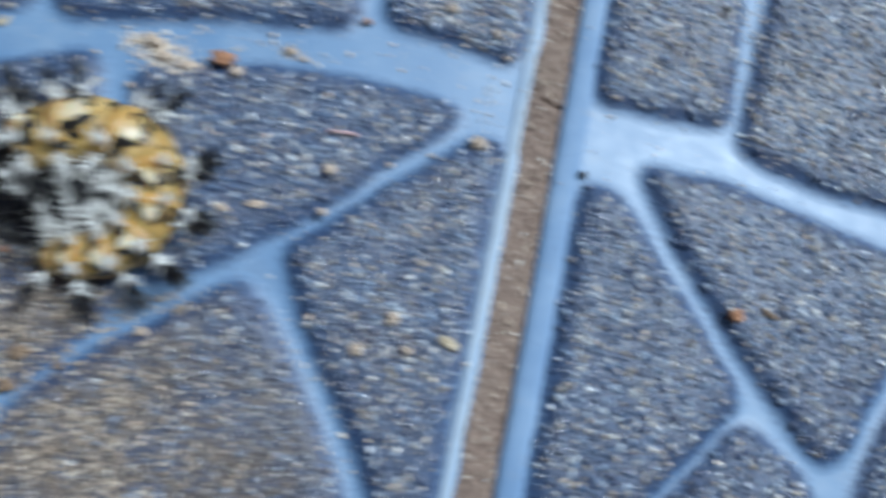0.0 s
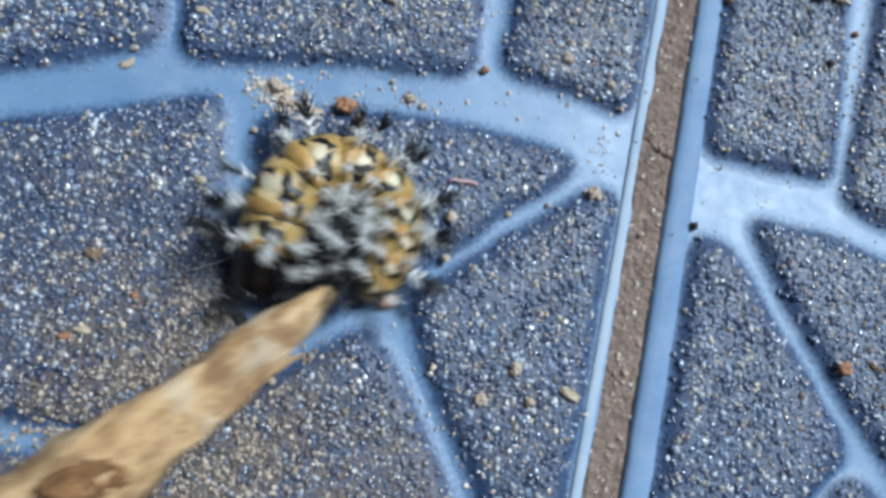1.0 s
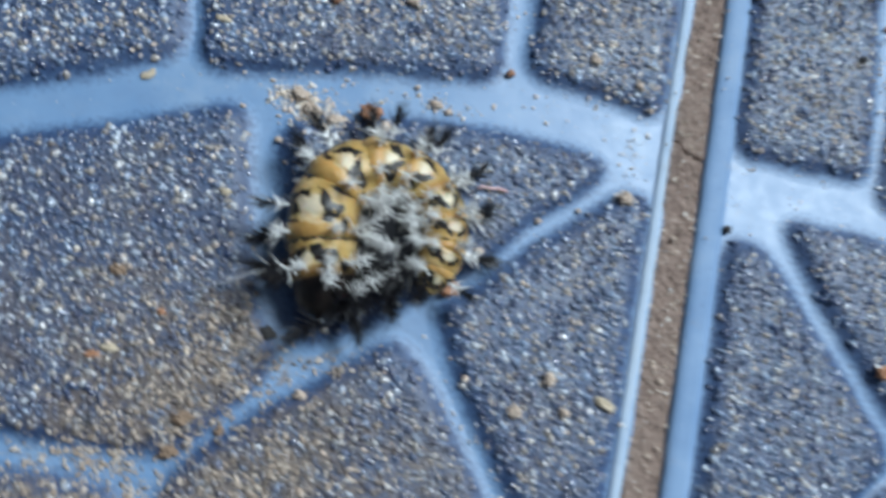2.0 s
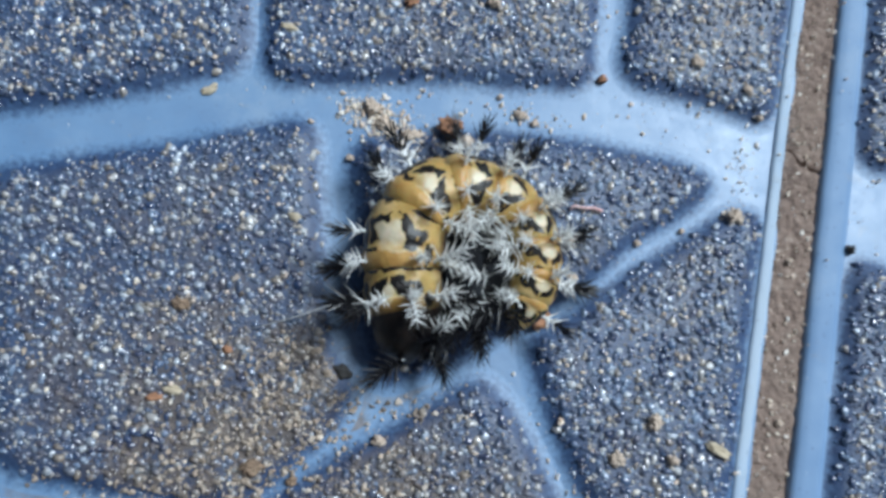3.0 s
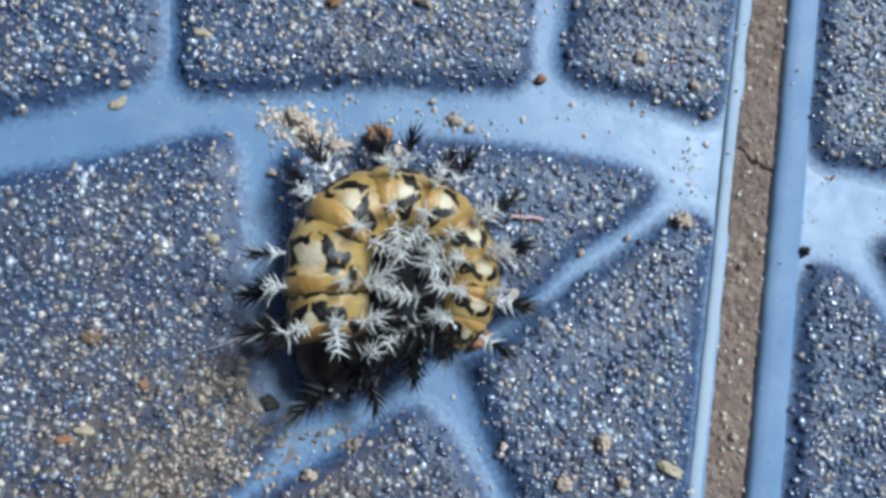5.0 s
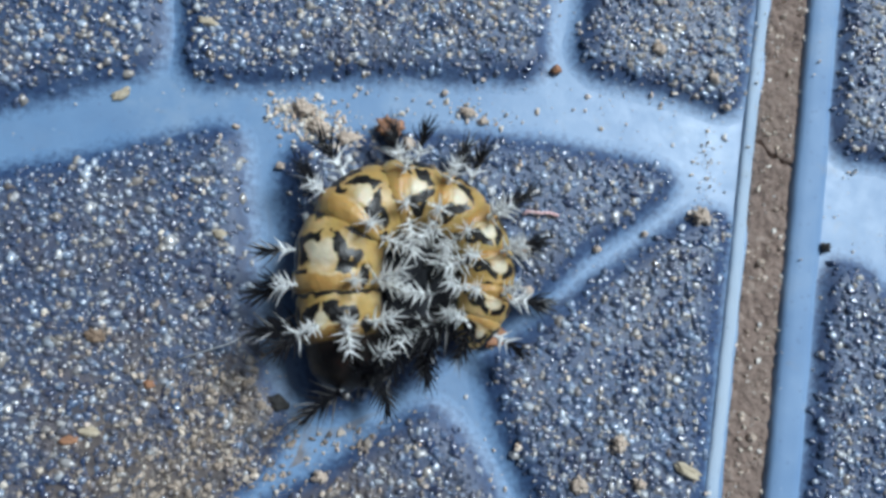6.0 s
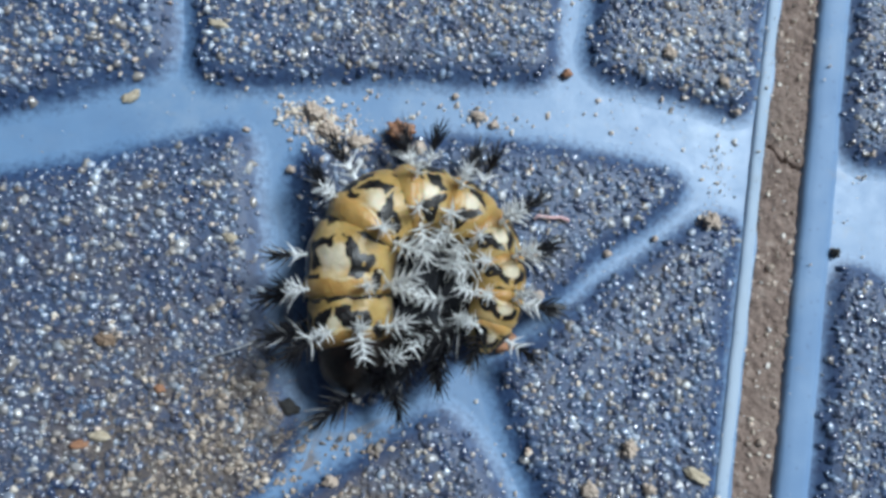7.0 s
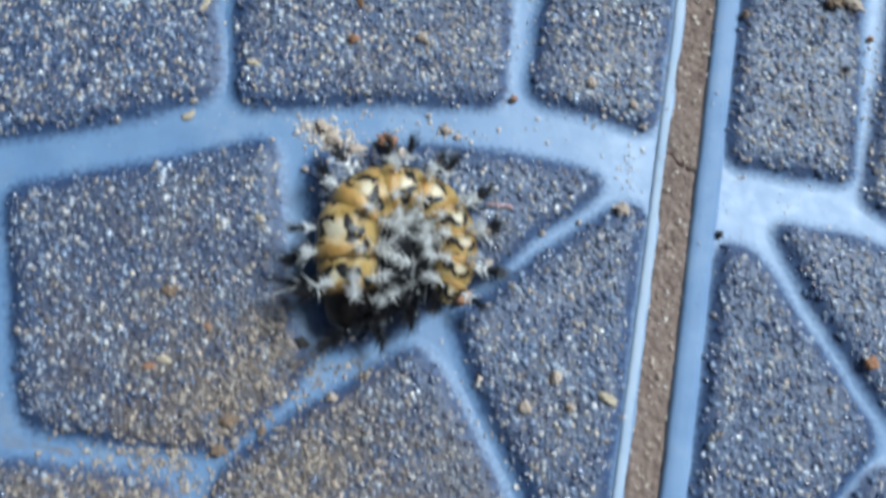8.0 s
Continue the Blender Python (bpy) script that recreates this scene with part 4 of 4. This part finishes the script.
CRUMBS = [
    ("pebble", -0.06, 1.68, (0.065, 0.06), RUST, "rusty brown crumbly pebble at a channel junction", "pebble", 0.8, 0, 1),
    ("wood_chip", -4.52, 0.40, (0.13, 0.05), HUSK, "tan pointed wood chip in the channel", "wood chip", 0.4, 40, 1),
    ("clod", -1.74, 0.60, (0.13, 0.12), RUST, "rusty clay clod beside the caterpillar", "clod", 0.9, 0, 4),
    ("clod", -1.50, 0.46, (0.09, 0.08), CLAY, "tan clay clod beside the caterpillar", "clod", 0.9, 0, 1),
    ("clod", -2.66, 0.64, (0.10, 0.08), CLAY, "tan crumbly clay clod in the channel", "clod", 0.7, 0, 6),
    ("clod", -2.47, 0.47, (0.12, 0.07), CLAY, "tan crumbly clay clod in the channel", "clod", 0.7, -10, 7),
    ("clod", -2.15, 0.42, (0.10, 0.07), CLAY, "tan crumbly clay clod on the stone's edge", "clod", 0.7, 0, 4),
    ("clod", -0.94, 0.99, (0.075, 0.05), CLAY, "small tan clay crumb in the channel", "clod", 0.7, 10, 2),
    ("clod", -0.76, 0.92, (0.055, 0.045), CLAY, "small tan clay crumb in the channel", "clod", 0.7, 0, 1),
    ("clod", 1.79, 0.36, (0.10, 0.09), CLAY, "tan and brown gritty clod at the channel's end", "clod", 0.7, 0, 6),
    ("pebble", 3.27, 0.31, (0.06, 0.055), SOOT, "dark pebble beside the glazed rim", "pebble", 0.8, 0, 2),
    ("clay_bead", 0.01, -0.82, (0.072, 0.062), CLAY, "tan clay bead on the stone's edge", "clay bead", 0.8, 0, 1),
    ("clay_bead", -0.13, -0.38, (0.085, 0.08), CLAY, "tan clay bead on the gritty stone", "clay bead", 0.9, 0, 1),
    ("pebble", 0.70, -0.22, (0.045, 0.045), CLAY, "small tan pebble in the channel", "pebble", 0.8, 0, 1),
    ("pebble", 1.20, 0.05, (0.04, 0.035), CLAY, "small tan pebble in the channel", "pebble", 0.8, 0, 1),
    ("clay_chip", -0.26, -1.36, (0.12, 0.10), RUST, "rusty clay chip at the caterpillar's tail", "clay chip", 0.6, 30, 3),
    ("seed_husk", 1.94, -2.33, (0.19, 0.065), HUSK, "pale straw seed husk on the gritty stone", "seed husk", 0.6, -20, 1),
    ("clod", -4.09, -2.08, (0.09, 0.075), UMBER, "brown crumbly clod on the gritty stone", "clod", 0.5, 0, 6),
    ("clay_chip", -4.10, -3.07, (0.10, 0.045), RUST, "orange clay chip on the gritty stone", "clay chip", 0.5, 15, 1),
    ("seed_husk", -3.93, -2.96, (0.10, 0.05), HUSK, "pale husk on the gritty stone", "seed husk", 0.6, 10, 1),
    ("pebble", -2.26, -2.40, (0.11, 0.085), SOOT, "dark flat pebble on the stone's edge", "pebble", 0.45, -10, 1),
    ("pebble", -2.76, -0.02, (0.05, 0.035), CLAY, "small tan pebble in the channel", "pebble", 0.7, 0, 2),
    ("pebble", -3.31, 0.30, (0.045, 0.03), CLAY, "small tan pebble at the stone's corner", "pebble", 0.7, 0, 1),
    ("clay_chip", -3.50, -2.43, (0.06, 0.045), RUST, "orange clay chip on the gritty stone", "clay chip", 0.6, 0, 1),
    ("pebble", 2.56, 0.01, (0.05, 0.045), CLAY, "pale pebble set in the mortar", "pebble", 0.8, 0, 1),
    ("pebble", 2.67, -1.89, (0.06, 0.05), CLAY, "pale pebble set in the mortar", "pebble", 0.8, 0, 1),
    ("pebble", -1.22, 1.15, (0.04, 0.04), CLAY, "small tan pebble in the channel", "pebble", 0.8, 0, 1),
    ("clod", -2.99, -3.95, (0.09, 0.08), UMBER, "dark red-brown clod in the dirt", "clod", 0.7, 0, 5),
    ("clod", -2.93, -3.53, (0.11, 0.08), UMBER, "dark crumbly clod in the dirt", "clod", 0.6, 20, 6),
    ("clod", -2.51, -3.61, (0.06, 0.05), UMBER, "brown crumb in the dirt", "clod", 0.7, 0, 2),
    ("clay_chip", 5.63, -1.11, (0.11, 0.09), RUST, "orange-brown clay chip on the gritty stone", "clay chip", 0.6, 30, 2),
    ("pebble", 4.89, 3.27, (0.06, 0.06), SOOT, "dark pebble on the gritty stone", "pebble", 0.8, 0, 1),
    ("pebble", 5.32, 3.96, (0.06, 0.05), RUST, "orange-brown pebble in the channel", "pebble", 0.8, 0, 1),
    ("clay_chip", -0.81, -1.18, (0.13, 0.05), CLAY, "thin tan clay flake on the gritty stone", "clay chip", 0.4, 10, 3),
    ("clay_chip", -1.18, -1.32, (0.09, 0.05), CLAY, "thin tan clay flake on the gritty stone", "clay chip", 0.4, -15, 2),
    ("seed_husk", -3.82, 1.32, (0.12, 0.05), HUSK, "pale husk at the stone's corner", "seed husk", 0.5, -5, 1),
    ("clod", -2.50, 2.00, (0.075, 0.065), RUST, "orange-brown crumb on the gritty stone", "clod", 0.7, 0, 3),
    ("twig", -2.55, 2.62, (0.16, 0.04), KNOT, "short dark twig bit on the gritty stone", "twig", 0.7, -60, 1),
    ("clod", -1.54, 2.25, (0.09, 0.075), CLAY, "tan crumbly clod on the gritty stone", "clod", 0.7, 0, 4),
    ("seed_husk", -4.68, 2.04, (0.17, 0.05), HUSK, "long pale husk at the stone's edge", "seed husk", 0.5, 75, 1),
    ("pebble", 3.24, 3.85, (0.07, 0.06), UMBER, "brown pebble beside the glazed rim", "pebble", 0.8, 0, 2),
    ("clod", 4.58, 4.35, (0.13, 0.10), UMBER, "brown crumbly clod on the gritty stone", "clod", 0.7, 20, 5),
    ("clod", 4.88, 4.39, (0.16, 0.09), CLAY, "pinkish tan clod at the stone's edge", "clod", 0.6, -30, 5),
    ("clod", 1.04, 2.14, (0.085, 0.06), CLAY, "tan crumbly clod on the gritty stone", "clod", 0.6, -20, 4),
    ("clod", 1.70, 1.94, (0.072, 0.052), CLAY, "small tan crumb on the gritty stone", "clod", 0.6, -40, 3),
    ("clod", 1.20, -2.18, (0.085, 0.075), CLAY, "tan crumb on the gritty stone", "clod", 0.7, 0, 3),
    ("clod", 1.45, -2.54, (0.07, 0.065), CLAY, "tan crumb on the gritty stone", "clod", 0.7, 0, 3),
    ("clod", 0.84, -2.66, (0.10, 0.08), CLAY, "tan crumb on the gritty stone", "clod", 0.6, 0, 4),
    ("clod", -1.71, -3.01, (0.075, 0.06), CLAY, "tan crumb on the channel's edge", "clod", 0.7, 0, 2),
    ("seed_husk", -3.18, -0.86, (0.08, 0.05), HUSK, "pale husk on the gritty stone", "seed husk", 0.6, 10, 1),
    ("clay_chip", 6.09, -0.99, (0.15, 0.04), UMBER, "brown splinter of clay on the gritty stone", "clay chip", 0.6, -20, 2),
    ("pebble", 1.93, 1.67, (0.05, 0.04), CLAY, "tan pebble on the stone's edge", "pebble", 0.8, 0, 1),
]
crumbs = {}
for k, (name, x, y, size, material, label, category, flat, turn, bits) in enumerate(CRUMBS):
    crumbs[name, x] = make_crumb(name, x, y, (size[0] * 0.85, size[1] * 0.85), material, label, category, flat, turn, 0.6, bits, k * 1.7 + 0.5)


def make_fibre(name, points, radius, material, label, category):
    bm = bmesh.new()
    tube(bm, points, [radius] * len(points), 6)
    return tagged(part(name, bm, material), label, category)


make_fibre("fibre", [(-0.17, -0.05, 0.17), (-0.14, 0.0, 0.185), (0.0, 0.005, 0.19), (0.10, 0.03, 0.19), (0.2, 0.02, 0.175)], 0.017, PINK, "short pink fibre on the gritty stone", "fibre")
make_fibre("silk_thread", [(-2.15, -1.45, 0.35), (-2.45, -1.66, 0.24), (-2.85, -1.92, 0.20), (-3.3, -2.16, 0.17)], 0.006, SILK, "fine silk thread from the caterpillar", "silk thread")


# ---- what moves ----
def motions():
    x, y, z, turn = REST
    # Seconds; shift from rest in centimetres; turn from rest.
    roll = [(0.0, -1.24, -0.68, -76), (0.5, -1.24, -0.62, -76), (0.6, -1.2, -0.60, -74), (0.7, -0.97, -0.44, -62), (0.8, -0.74, -0.30, -45), (0.9, -0.46, -0.20, -28), (1.0, -0.08, -0.13, -15), (1.1, 0.06, -0.09, -6), (1.2, 0.11, -0.05, -2), (1.35, 0.06, 0.0, 0), (8.0, 0.06, 0.0, 0)]
    walk(caterpillar, [(t, pose(x + a * CM, y + b * CM, z, 0, 0, turn + r)) for t, a, b, r in roll])
    # A chip stuck to the tail goes with it; two clay beads are nudged aside.
    chip = crumbs["clay_chip", -0.26]
    held = pose(x + 0.06 * CM, y, z, 0, 0, turn).inverted() @ chip.matrix_world
    walk(chip, [(t, pose(x + a * CM, y + b * CM, z, 0, 0, turn + r) @ held) for t, a, b, r in roll])
    for bead, a, b in ((crumbs["clay_bead", 0.01], 0.0, -0.25), (crumbs["clay_bead", -0.13], 0.10, -0.14)):
        rest = bead.matrix_world.copy()
        away = pose(a * CM, b * CM, 0) @ rest
        walk(bead, [(0.0, away), (0.95, away), (1.2, rest), (8.0, rest)])
    # Seconds; the tip in centimetres; bearing of the stem; rise.
    prod = [(0.0, -5.3, -2.9, 1.1, -110, 22), (0.2, -4.6, -2.3, 0.8, -110, 22), (0.3, -3.75, -1.88, 0.6, -110, 22), (0.5, -3.21, -1.82, 0.55, -110, 22), (0.7, -2.74, -2.08, 0.45, -113, 19), (0.9, -1.78, -1.93, 0.35, -122, 16), (1.0, -1.26, -1.78, 0.35, -125, 16), (1.1, -0.88, -1.71, 0.35, -124, 16), (1.2, -0.38, -1.88, 0.4, -122, 16), (1.3, -0.07, -1.98, 0.45, -120, 16), (1.4, 0.36, -2.42, 0.55, -118, 16), (1.5, 0.74, -3.18, 0.7, -116, 16), (1.6, 0.9, -4.4, 0.9, -120, 18), (1.9, 0.5, -8.0, 1.6, -115, 20), (2.4, 0.0, -12.0, 1.6, -110, 15), (8.0, 0.0, -12.0, 1.6, -110, 15)]
    walk(stick, [(t, pose(a * CM, b * CM, c * CM, 0, 0, r) @ pose(0, 0, 0, 0, -e, 0)) for t, a, b, c, r, e in prod])


motions()
